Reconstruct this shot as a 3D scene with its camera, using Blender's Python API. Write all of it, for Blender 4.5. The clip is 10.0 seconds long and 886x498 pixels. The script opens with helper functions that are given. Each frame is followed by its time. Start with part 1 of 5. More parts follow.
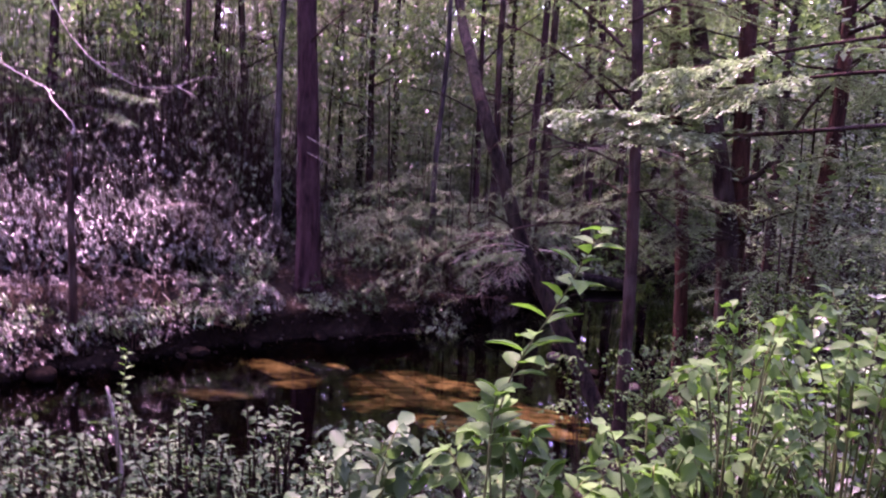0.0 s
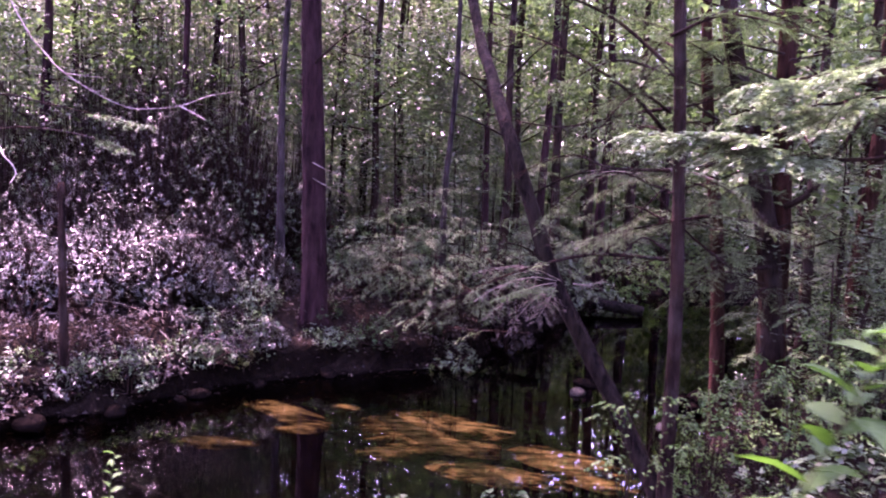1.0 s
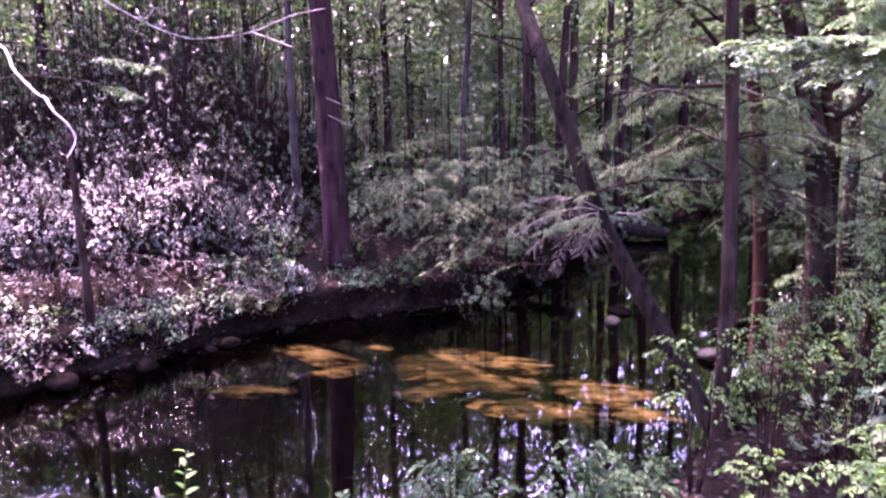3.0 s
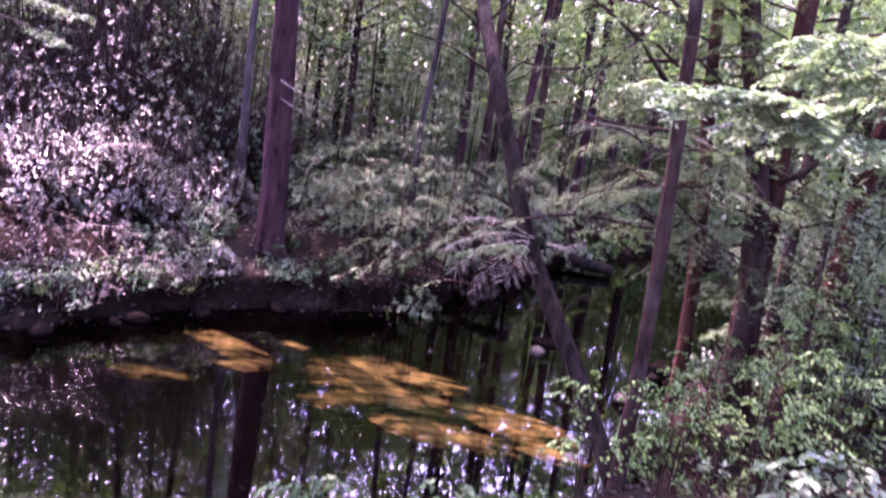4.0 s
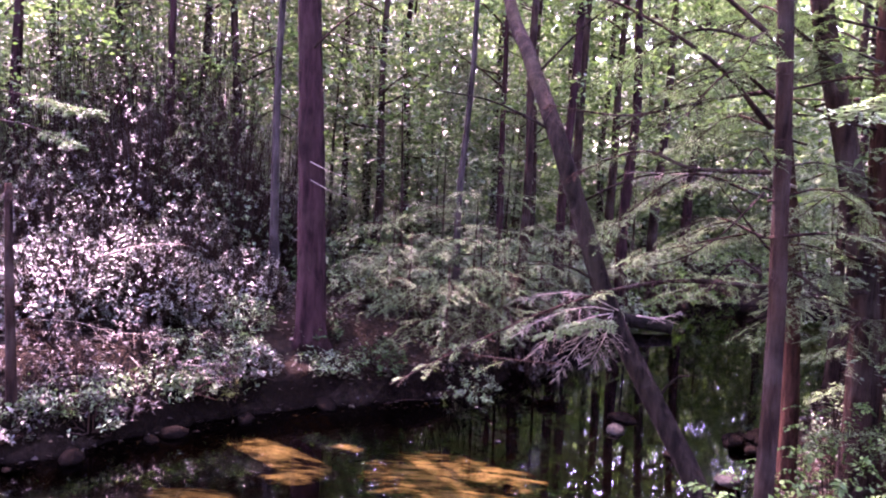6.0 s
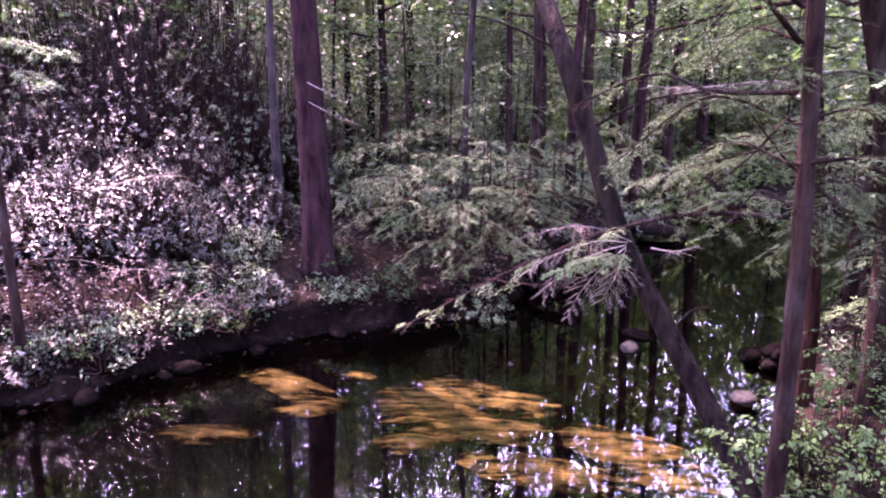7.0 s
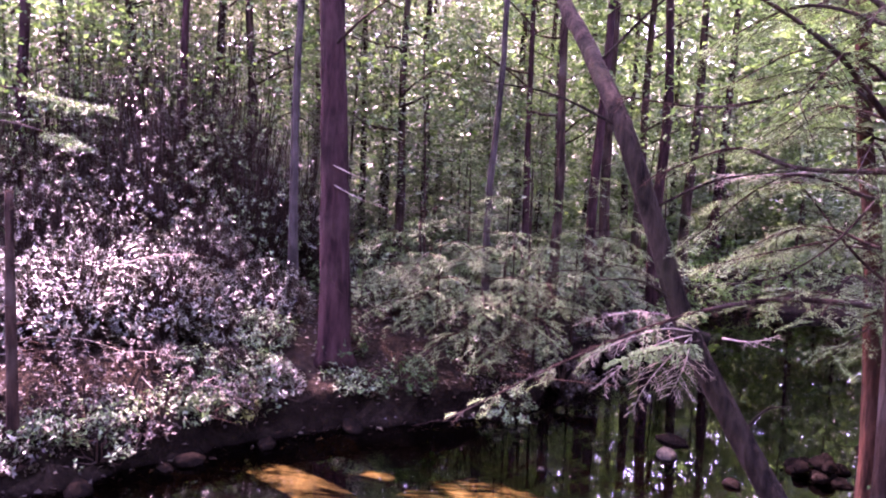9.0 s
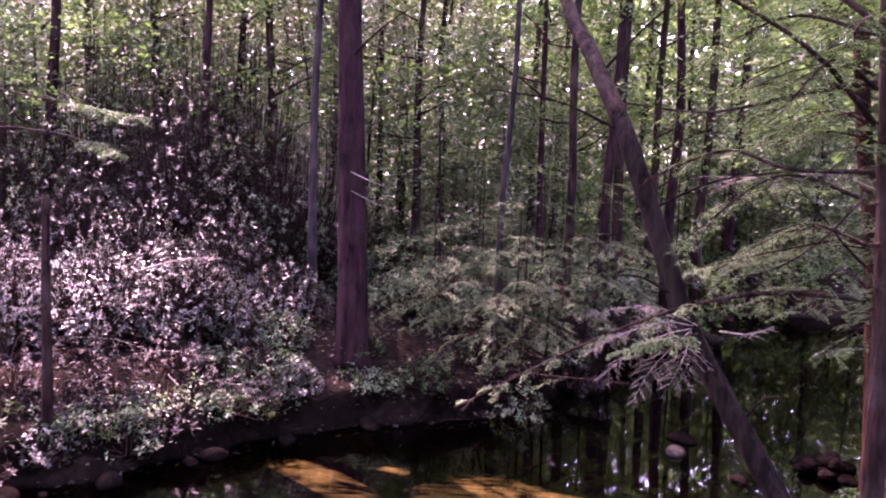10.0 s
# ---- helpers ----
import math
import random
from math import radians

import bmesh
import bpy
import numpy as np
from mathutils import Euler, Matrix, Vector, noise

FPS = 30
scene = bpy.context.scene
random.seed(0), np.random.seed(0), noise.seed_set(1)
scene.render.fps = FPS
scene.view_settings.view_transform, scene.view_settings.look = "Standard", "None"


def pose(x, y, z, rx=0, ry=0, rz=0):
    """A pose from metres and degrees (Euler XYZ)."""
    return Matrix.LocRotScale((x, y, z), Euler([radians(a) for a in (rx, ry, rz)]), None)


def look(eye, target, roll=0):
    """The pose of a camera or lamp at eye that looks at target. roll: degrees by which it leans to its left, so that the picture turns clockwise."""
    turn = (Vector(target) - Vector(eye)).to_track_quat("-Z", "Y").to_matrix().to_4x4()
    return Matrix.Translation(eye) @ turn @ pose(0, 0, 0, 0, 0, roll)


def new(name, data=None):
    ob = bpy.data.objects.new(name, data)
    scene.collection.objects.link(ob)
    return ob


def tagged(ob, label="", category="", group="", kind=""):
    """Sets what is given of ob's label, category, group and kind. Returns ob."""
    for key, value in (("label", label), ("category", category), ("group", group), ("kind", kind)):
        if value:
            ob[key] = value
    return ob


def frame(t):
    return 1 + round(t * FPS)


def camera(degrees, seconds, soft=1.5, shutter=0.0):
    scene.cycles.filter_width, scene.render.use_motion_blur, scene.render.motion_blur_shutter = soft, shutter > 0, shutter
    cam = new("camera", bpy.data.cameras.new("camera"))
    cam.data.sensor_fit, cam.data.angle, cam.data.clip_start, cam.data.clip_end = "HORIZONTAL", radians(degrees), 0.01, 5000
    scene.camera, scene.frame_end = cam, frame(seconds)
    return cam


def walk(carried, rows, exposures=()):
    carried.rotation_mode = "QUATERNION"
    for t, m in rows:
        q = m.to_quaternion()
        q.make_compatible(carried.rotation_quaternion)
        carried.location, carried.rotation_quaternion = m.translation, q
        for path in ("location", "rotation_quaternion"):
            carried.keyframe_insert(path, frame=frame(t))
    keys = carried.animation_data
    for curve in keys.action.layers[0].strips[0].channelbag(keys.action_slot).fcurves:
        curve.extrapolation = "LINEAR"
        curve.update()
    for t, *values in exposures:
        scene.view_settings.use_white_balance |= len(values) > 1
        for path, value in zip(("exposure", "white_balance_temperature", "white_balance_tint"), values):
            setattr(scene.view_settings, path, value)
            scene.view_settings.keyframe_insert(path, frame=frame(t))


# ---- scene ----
cam = camera(62.7, 10.0, soft=2.05, shutter=0.5)
PATH = [
    (0, (0.289, 0.181, 2.554), (0.131, 2.157, 2.284), 3.3),
    (0.5, (0.230, 0.417, 2.593), (0.101, 2.378, 2.222), 7.0),
    (1, (0.038, 0.697, 2.579), (-0.118, 2.680, 2.368), 2.6),
    (1.5, (-0.093, 0.862, 2.556), (-0.246, 2.844, 2.340), 2.3),
    (2, (-0.194, 0.969, 2.536), (-0.324, 2.955, 2.341), 1.9),
    (2.2, (-0.219, 0.980, 2.528), (-0.353, 2.967, 2.345), 1.5),
    (3.3, (-0.161, 0.965, 2.593), (-0.335, 2.906, 2.144), -0.9),
    (3.5, (-0.106, 1.000, 2.588), (-0.256, 2.944, 2.140), -0.4),
    (4, (0.037, 1.225, 2.588), (-0.020, 3.188, 2.211), 8.7),
    (4.5, (-0.037, 1.472, 2.574), (-0.175, 3.457, 2.375), 2.5),
    (5, (-0.093, 1.692, 2.562), (-0.236, 3.675, 2.350), 2.6),
    (6.5, (-0.262, 1.986, 2.559), (-0.429, 3.969, 2.357), 2.9),
    (7, (-0.193, 2.146, 2.732), (-0.378, 4.081, 2.262), 0.7),
    (7.5, (-0.211, 2.199, 2.625), (-0.333, 4.174, 2.332), 12.1),
    (8, (-0.346, 2.304, 2.574), (-0.540, 4.284, 2.362), 2.6),
    (8.5, (-0.471, 2.394, 2.556), (-0.648, 4.374, 2.338), 2.7),
    (9, (-0.521, 2.422, 2.537), (-0.707, 4.403, 2.344), 2.6),
    (9.5, (-0.518, 2.356, 2.513), (-0.725, 4.339, 2.348), 2.1),
    (10, (-0.462, 2.183, 2.503), (-0.696, 4.162, 2.332), 2.3),
]
EXPOSURES = [(0.0, 4.52, 6630, 118), (2.0, 5.24, 6380, 107), (3.5, 5.44, 6430, 103), (4.5, 5.54, 6450, 102), (5.0, 5.49, 6750, 100), (6.5, 5.49, 6650, 99), (7.5, 5.66, 6500, 109), (8.0, 6.09, 6250, 116), (8.5, 5.63, 7100, 111), (9.0, 5.65, 6800, 106), (9.5, 5.3, 6750, 116), (10.0, 4.93, 7000, 104)]
walk(cam, [(t, look(eye, target, roll)) for t, eye, target, roll in PATH], EXPOSURES)

# ---- world, sun and light ----
SUN_FROM = Vector((-0.33, 0.40, 1.0)).normalized()
elev = math.asin(SUN_FROM.z)
world = bpy.data.worlds.new("sky")
scene.world = world
world.use_nodes = True
wn = world.node_tree.nodes
wn.clear()
sky = wn.new("ShaderNodeTexSky")
sky.sky_type = "NISHITA"
sky.sun_disc = False
sky.dust_density = 2.0
sky.ozone_density = 0.8
sky.sun_elevation = elev
sky.sun_rotation = math.atan2(SUN_FROM.x, SUN_FROM.y)
wb = wn.new("ShaderNodeBackground")
wb.inputs["Strength"].default_value = 0.15
wo = wn.new("ShaderNodeOutputWorld")
world.node_tree.links.new(sky.outputs[0], wb.inputs[0])
world.node_tree.links.new(wb.outputs[0], wo.inputs[0])
sun = new("sun", bpy.data.lights.new("sun", "SUN"))
sun.data.energy = 2.4
sun.data.angle = radians(0.55)
sun.data.color = (1.0, 0.94, 0.85)
sun.matrix_world = look(SUN_FROM * 60, (0, 0, 0))


# ---- materials ----
def nodes_of(name):
    m = bpy.data.materials.new(name)
    m.use_nodes = True
    nt = m.node_tree
    nt.nodes.clear()
    out = nt.nodes.new("ShaderNodeOutputMaterial")
    return m, nt, out


def ramp(nt, fac, stops):
    r = nt.nodes.new("ShaderNodeValToRGB")
    cr = r.color_ramp
    while len(cr.elements) < len(stops):
        cr.elements.new(0.5)
    for e, (p, c) in zip(cr.elements, stops):
        e.position = p
        e.color = (*c, 1)
    nt.links.new(fac, r.inputs[0])
    return r.outputs[0]


def noise_tex(nt, scale, detail=4, stretch=None, rough=0.55):
    tc = nt.nodes.new("ShaderNodeTexCoord")
    n = nt.nodes.new("ShaderNodeTexNoise")
    n.inputs["Scale"].default_value = scale
    n.inputs["Detail"].default_value = detail
    n.inputs["Roughness"].default_value = rough
    if stretch:
        mp = nt.nodes.new("ShaderNodeMapping")
        mp.inputs["Scale"].default_value = stretch
        nt.links.new(tc.outputs["Object"], mp.inputs[0])
        nt.links.new(mp.outputs[0], n.inputs["Vector"])
    else:
        nt.links.new(tc.outputs["Object"], n.inputs["Vector"])
    return n.outputs[0]


def bump_of(nt, height, strength, dist):
    b = nt.nodes.new("ShaderNodeBump")
    b.inputs["Strength"].default_value = strength
    b.inputs["Distance"].default_value = dist
    nt.links.new(height, b.inputs["Height"])
    return b.outputs[0]


def leaf_mat(name, dark, mid, light, rough, translucent=0.35, glow=None, spec=0.5):
    """Leaf skin: colour varies leaf by leaf, light shines through in part."""
    m, nt, out = nodes_of(name)
    g = nt.nodes.new("ShaderNodeNewGeometry")
    col = ramp(nt, g.outputs["Random Per Island"], [(0.0, dark), (0.55, mid), (1.0, light)])
    big = noise_tex(nt, 1.7, 2)
    mixn = nt.nodes.new("ShaderNodeMix")
    mixn.data_type = "RGBA"
    mixn.blend_type = "MULTIPLY"
    mixn.inputs[0].default_value = 0.6
    nt.links.new(col, mixn.inputs[6])
    nt.links.new(ramp(nt, big, [(0.3, (0.55, 0.6, 0.6)), (0.7, (1.0, 1.0, 0.9))]), mixn.inputs[7])
    base = mixn.outputs[2]
    p = nt.nodes.new("ShaderNodeBsdfPrincipled")
    p.inputs["Roughness"].default_value = rough
    p.inputs["Specular IOR Level"].default_value = spec
    nt.links.new(base, p.inputs["Base Color"])
    nt.links.new(bump_of(nt, noise_tex(nt, 90, 2), 0.25, 0.004), p.inputs["Normal"])
    t = nt.nodes.new("ShaderNodeBsdfTranslucent")
    if glow:
        mg = nt.nodes.new("ShaderNodeMix")
        mg.data_type = "RGBA"
        mg.blend_type = "MULTIPLY"
        mg.inputs[0].default_value = 1.0
        nt.links.new(base, mg.inputs[6])
        mg.inputs[7].default_value = (*glow, 1)
        nt.links.new(mg.outputs[2], t.inputs[0])
    else:
        nt.links.new(base, t.inputs[0])
    mx = nt.nodes.new("ShaderNodeMixShader")
    mx.inputs[0].default_value = translucent
    nt.links.new(p.outputs[0], mx.inputs[1])
    nt.links.new(t.outputs[0], mx.inputs[2])
    nt.links.new(mx.outputs[0], out.inputs[0])
    return m


def bark_mat(name, dark, light, scale=14.0, moss=None, bump=1.0):
    m, nt, out = nodes_of(name)
    p = nt.nodes.new("ShaderNodeBsdfPrincipled")
    p.inputs["Roughness"].default_value = 0.9
    p.inputs["Specular IOR Level"].default_value = 0.03
    ridge = noise_tex(nt, scale, 6, (1.0, 1.0, 0.18), 0.65)
    col = ramp(nt, ridge, [(0.4, dark), (0.62, light)])
    blot = noise_tex(nt, 2.3, 4)
    mx = nt.nodes.new("ShaderNodeMix")
    mx.data_type = "RGBA"
    nt.links.new(ramp(nt, blot, [(0.5, (0, 0, 0)), (0.72, (0.6, 0.6, 0.6))]), mx.inputs[0])
    nt.links.new(col, mx.inputs[6])
    mx.inputs[7].default_value = (*(moss or [c * 1.5 for c in light]), 1)
    nt.links.new(mx.outputs[2], p.inputs["Base Color"])
    nt.links.new(bump_of(nt, ridge, bump, 0.07), p.inputs["Normal"])
    nt.links.new(p.outputs[0], out.inputs[0])
    return m


def plain_mat(name, a, b, scale, rough, bump=0.5, dist=0.02, spec=0.4):
    m, nt, out = nodes_of(name)
    p = nt.nodes.new("ShaderNodeBsdfPrincipled")
    p.inputs["Roughness"].default_value = rough
    p.inputs["Specular IOR Level"].default_value = spec
    n = noise_tex(nt, scale, 8, None, 0.65)
    nt.links.new(ramp(nt, n, [(0.3, a), (0.7, b)]), p.inputs["Base Color"])
    nt.links.new(bump_of(nt, noise_tex(nt, scale * 3, 6), bump, dist), p.inputs["Normal"])
    nt.links.new(p.outputs[0], out.inputs[0])
    return m


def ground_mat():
    """Forest litter on the banks, bare earth with shade painted in where they break off, mud on the stream bed."""
    m, nt, out = nodes_of("forest_floor")
    p = nt.nodes.new("ShaderNodeBsdfPrincipled")
    p.inputs["Roughness"].default_value = 0.95
    p.inputs["Specular IOR Level"].default_value = 0.0
    litter = ramp(nt, noise_tex(nt, 16, 8, None, 0.7), [(0.3, (0.008, 0.0055, 0.004)), (0.5, (0.0125, 0.0098, 0.0074)), (0.72, (0.024, 0.019, 0.0125))])
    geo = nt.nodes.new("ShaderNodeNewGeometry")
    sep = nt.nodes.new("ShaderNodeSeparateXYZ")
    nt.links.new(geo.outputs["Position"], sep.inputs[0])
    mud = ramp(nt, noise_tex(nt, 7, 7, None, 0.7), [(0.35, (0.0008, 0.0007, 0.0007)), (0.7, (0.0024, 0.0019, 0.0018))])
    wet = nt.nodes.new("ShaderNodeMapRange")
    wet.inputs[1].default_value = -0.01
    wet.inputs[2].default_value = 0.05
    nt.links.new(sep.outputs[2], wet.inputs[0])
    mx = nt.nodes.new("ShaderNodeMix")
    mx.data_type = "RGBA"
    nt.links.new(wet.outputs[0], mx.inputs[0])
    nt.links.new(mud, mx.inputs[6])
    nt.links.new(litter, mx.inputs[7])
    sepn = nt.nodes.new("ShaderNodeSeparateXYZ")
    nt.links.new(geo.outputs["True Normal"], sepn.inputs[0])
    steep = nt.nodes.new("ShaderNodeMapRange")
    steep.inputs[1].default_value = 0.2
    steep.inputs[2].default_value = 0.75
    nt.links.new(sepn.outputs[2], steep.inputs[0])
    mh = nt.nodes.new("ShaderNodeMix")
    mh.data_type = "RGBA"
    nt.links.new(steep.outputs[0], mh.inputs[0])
    # near-black on steep faces: the bank's shade put into the earth colour
    shaded_earth = ramp(nt, noise_tex(nt, 11, 8, None, 0.75), [(0.35, (0.0018, 0.0014, 0.0012)), (0.55, (0.004, 0.003, 0.0023)), (0.75, (0.016, 0.011, 0.008))])
    nt.links.new(shaded_earth, mh.inputs[6])
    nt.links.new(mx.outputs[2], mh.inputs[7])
    nt.links.new(mh.outputs[2], p.inputs["Base Color"])
    nt.links.new(bump_of(nt, noise_tex(nt, 22, 8, None, 0.7), 1.0, 0.07), p.inputs["Normal"])
    nt.links.new(p.outputs[0], out.inputs[0])
    return m


def water_mat():
    """Clear tea-brown water: mirror by Fresnel, tinted see-through else."""
    m, nt, out = nodes_of("stream_water")
    nrm = bump_of(nt, noise_tex(nt, 4.0, 3, (0.5, 1.2, 1.0)), 0.03, 0.012)
    gl = nt.nodes.new("ShaderNodeBsdfGlossy")
    gl.inputs["Roughness"].default_value = 0.01
    nt.links.new(nrm, gl.inputs["Normal"])
    tr = nt.nodes.new("ShaderNodeBsdfTransparent")
    tr.inputs[0].default_value = (0.5, 0.44, 0.32, 1)
    fr = nt.nodes.new("ShaderNodeFresnel")
    fr.inputs["IOR"].default_value = 1.72
    nt.links.new(nrm, fr.inputs["Normal"])
    mx = nt.nodes.new("ShaderNodeMixShader")
    nt.links.new(fr.outputs[0], mx.inputs[0])
    nt.links.new(tr.outputs[0], mx.inputs[1])
    nt.links.new(gl.outputs[0], mx.inputs[2])
    nt.links.new(mx.outputs[0], out.inputs[0])
    return m


def sunlit_sand_mat():
    """Golden sand in streaks over dark mud, painting in the sun patches, thinning out towards the bar's edge."""
    m, nt, out = nodes_of("sunlit_stream_sand")
    p = nt.nodes.new("ShaderNodeBsdfPrincipled")
    p.inputs["Roughness"].default_value = 0.9
    p.inputs["Specular IOR Level"].default_value = 0.0
    tc = nt.nodes.new("ShaderNodeTexCoord")
    ds = nt.nodes.new("ShaderNodeVectorMath")
    ds.operation = "DISTANCE"
    sx = nt.nodes.new("ShaderNodeVectorMath")
    sx.operation = "MULTIPLY"
    sx.inputs[1].default_value = (1, 1, 0)
    nt.links.new(tc.outputs["Generated"], sx.inputs[0])
    nt.links.new(sx.outputs[0], ds.inputs[0])
    ds.inputs[1].default_value = (0.5, 0.5, 0)
    streak = noise_tex(nt, 2.0, 7, (1.6, 6.0, 1), 0.68)
    ma = nt.nodes.new("ShaderNodeMath")
    ma.operation = "MULTIPLY_ADD"
    nt.links.new(ds.outputs["Value"], ma.inputs[0])
    ma.inputs[1].default_value = -1.9
    spread = nt.nodes.new("ShaderNodeMapRange")
    spread.inputs[1].default_value = 0.3
    spread.inputs[2].default_value = 0.68
    nt.links.new(streak, spread.inputs[0])
    nt.links.new(spread.outputs[0], ma.inputs[2])
    fac = ramp(nt, ma.outputs[0], [(0.02, (0, 0, 0)), (0.55, (1, 1, 1))])
    grain = ramp(nt, noise_tex(nt, 5, 8, (1.0, 2.5, 1), 0.75), [(0.3, (0.05, 0.042, 0.02)), (0.7, (0.25, 0.24, 0.12))])
    mx = nt.nodes.new("ShaderNodeMix")
    mx.data_type = "RGBA"
    nt.links.new(fac, mx.inputs[0])
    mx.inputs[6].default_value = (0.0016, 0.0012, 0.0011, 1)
    nt.links.new(grain, mx.inputs[7])
    nt.links.new(mx.outputs[2], p.inputs["Base Color"])
    nt.links.new(bump_of(nt, streak, 0.6, 0.03), p.inputs["Normal"])
    nt.links.new(p.outputs[0], out.inputs[0])
    return m


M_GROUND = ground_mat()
M_WATER = water_mat()
M_BARK = bark_mat("dark_bark", (0.008287, 0.004875, 0.0039), (0.03218, 0.01999, 0.01414), 14.0, (0.05362, 0.04875, 0.039))
M_PINE = bark_mat("pine_bark", (0.0081, 0.00378, 0.00405), (0.0315, 0.01575, 0.0153), 11.0, (0.036, 0.0225, 0.0189))
M_RED = bark_mat("reddish_bark", (0.01109, 0.005544, 0.003696), (0.04389, 0.0194, 0.01247), 14.0, (0.04158, 0.0231, 0.01617))
M_GREY = bark_mat("grey_bark", (0.012, 0.0102, 0.009), (0.0384, 0.033, 0.0276), 9.0, None, 0.4)
M_LEAN = bark_mat("weathered_bark", (0.00521, 0.004095, 0.00335), (0.02233, 0.01712, 0.01265), 16.0, (0.02233, 0.02456, 0.0134))
M_ROT = bark_mat("rotten_log_bark", (0.0039, 0.00325, 0.00325), (0.0143, 0.0117, 0.0104), 12.0, (0.013, 0.0143, 0.0078))
M_DEAD = bark_mat("dead_twig_wood", (0.07, 0.06, 0.046), (0.22, 0.19, 0.145), 30.0, None, 0.3)
M_BLEACH = bark_mat("bleached_twig", (0.1, 0.085, 0.075), (0.27, 0.245, 0.22), 60.0, None, 0.2)
M_STEM = bark_mat("green_stem", (0.018, 0.03, 0.01), (0.045, 0.06, 0.02), 40.0, None, 0.2)
M_LAUREL = leaf_mat("laurel_leaf", (0.0126, 0.0225, 0.0108), (0.0243, 0.0387, 0.0189), (0.0585, 0.081, 0.045), 0.4, 0.28, None, 0.55)
M_THICK = leaf_mat("thicket_leaf", (0.033, 0.048, 0.027), (0.063, 0.0825, 0.048), (0.12, 0.15, 0.087), 0.42, 0.3, (1.1, 1.3, 0.85), 0.4)
M_CROWN = leaf_mat("canopy_leaf", (0.02632, 0.0564, 0.0188), (0.04888, 0.094, 0.03384), (0.0893, 0.1485, 0.06016), 0.6, 0.44, (1.05, 1.35, 0.8), 0.2)
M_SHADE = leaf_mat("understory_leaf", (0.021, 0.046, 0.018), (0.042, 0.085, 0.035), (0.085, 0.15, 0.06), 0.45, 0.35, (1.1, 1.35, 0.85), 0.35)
M_MID = leaf_mat("soft_green_leaf", (0.0198, 0.0558, 0.0153), (0.036, 0.09, 0.0252), (0.0675, 0.135, 0.0432), 0.55, 0.42, (1.1, 1.4, 0.6), 0.1)
M_FRESH = leaf_mat("fresh_leaf", (0.012, 0.044, 0.008), (0.025, 0.08, 0.016), (0.045, 0.12, 0.026), 0.6, 0.42, (1.05, 1.4, 0.5), 0.1)
M_PALE = leaf_mat("grey_green_leaf", (0.009963, 0.031, 0.009963), (0.01893, 0.05092, 0.01793), (0.03387, 0.07749, 0.02989), 0.55, 0.3, (1.05, 1.35, 0.7), 0.08)
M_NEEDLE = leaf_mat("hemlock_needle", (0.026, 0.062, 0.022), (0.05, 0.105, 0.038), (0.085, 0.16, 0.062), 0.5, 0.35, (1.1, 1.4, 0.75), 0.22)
# lit and shaded copies of the needle green, the light put into the colour
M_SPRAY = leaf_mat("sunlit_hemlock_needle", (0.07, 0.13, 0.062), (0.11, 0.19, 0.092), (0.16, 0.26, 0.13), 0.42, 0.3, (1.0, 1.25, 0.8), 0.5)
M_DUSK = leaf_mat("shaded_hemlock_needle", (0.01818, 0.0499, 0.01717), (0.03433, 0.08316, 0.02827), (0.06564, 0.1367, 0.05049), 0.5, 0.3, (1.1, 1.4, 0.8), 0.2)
M_LITTER = leaf_mat("dead_leaf", (0.003314, 0.002978, 0.0018), (0.01118, 0.009747, 0.005659), (0.03521, 0.03303, 0.01852), 0.6, 0.2, None, 0.25)
M_GOLD = leaf_mat("yellow_green_leaf", (0.08, 0.11, 0.02), (0.12, 0.16, 0.03), (0.17, 0.2, 0.05), 0.45, 0.4)
M_SUNSAND = sunlit_sand_mat()
# stone colours taken darker to hold the shade the stones lie in
M_STONE = plain_mat("grey_stone", (0.006075, 0.006374, 0.005625), (0.02025, 0.02086, 0.018), 26, 0.9, 1.0, 0.01, 0.0)
M_SHADEDSTONE = plain_mat("shaded_wet_stone", (0.001584, 0.001296, 0.00108), (0.00504, 0.004032, 0.00324), 24, 0.9, 1.0, 0.012, 0.0)


# ---- builders ----
def mesh_of(name, verts, faces, mat, smooth=True):
    me = bpy.data.meshes.new(name)
    me.from_pydata([tuple(map(float, v)) for v in verts], [], faces)
    me.materials.append(mat)
    if smooth:
        me.polygons.foreach_set("use_smooth", [True] * len(me.polygons))
    me.update()
    return me


def part(name, me, parent, label="", at=None):
    ob = new(name, me)
    ob.parent = parent
    if at is not None:
        ob.matrix_basis = at
    if label:
        tagged(ob, label)
    return ob


def thing(name, at, label, category, group="", kind=""):
    ob = new(name)
    ob.empty_display_size = 0.2
    ob.location = at
    return tagged(ob, label, category, group, kind)


def curve_points(pts, n):
    """n points on a smooth line through pts."""
    pts = [np.array(p, float) for p in pts]
    ext = [2 * pts[0] - pts[1], *pts, 2 * pts[-1] - pts[-2]]
    res = []
    for k in range(n):
        u = k / (n - 1) * (len(pts) - 1)
        i = min(int(u), len(pts) - 2)
        f = u - i
        a, b, c, d = ext[i:i + 4]
        res.append(0.5 * (2 * b + (c - a) * f + (2 * a - 5 * b + 4 * c - d) * f * f + (3 * b - a - 3 * c + d) * f ** 3))
    return np.array(res)


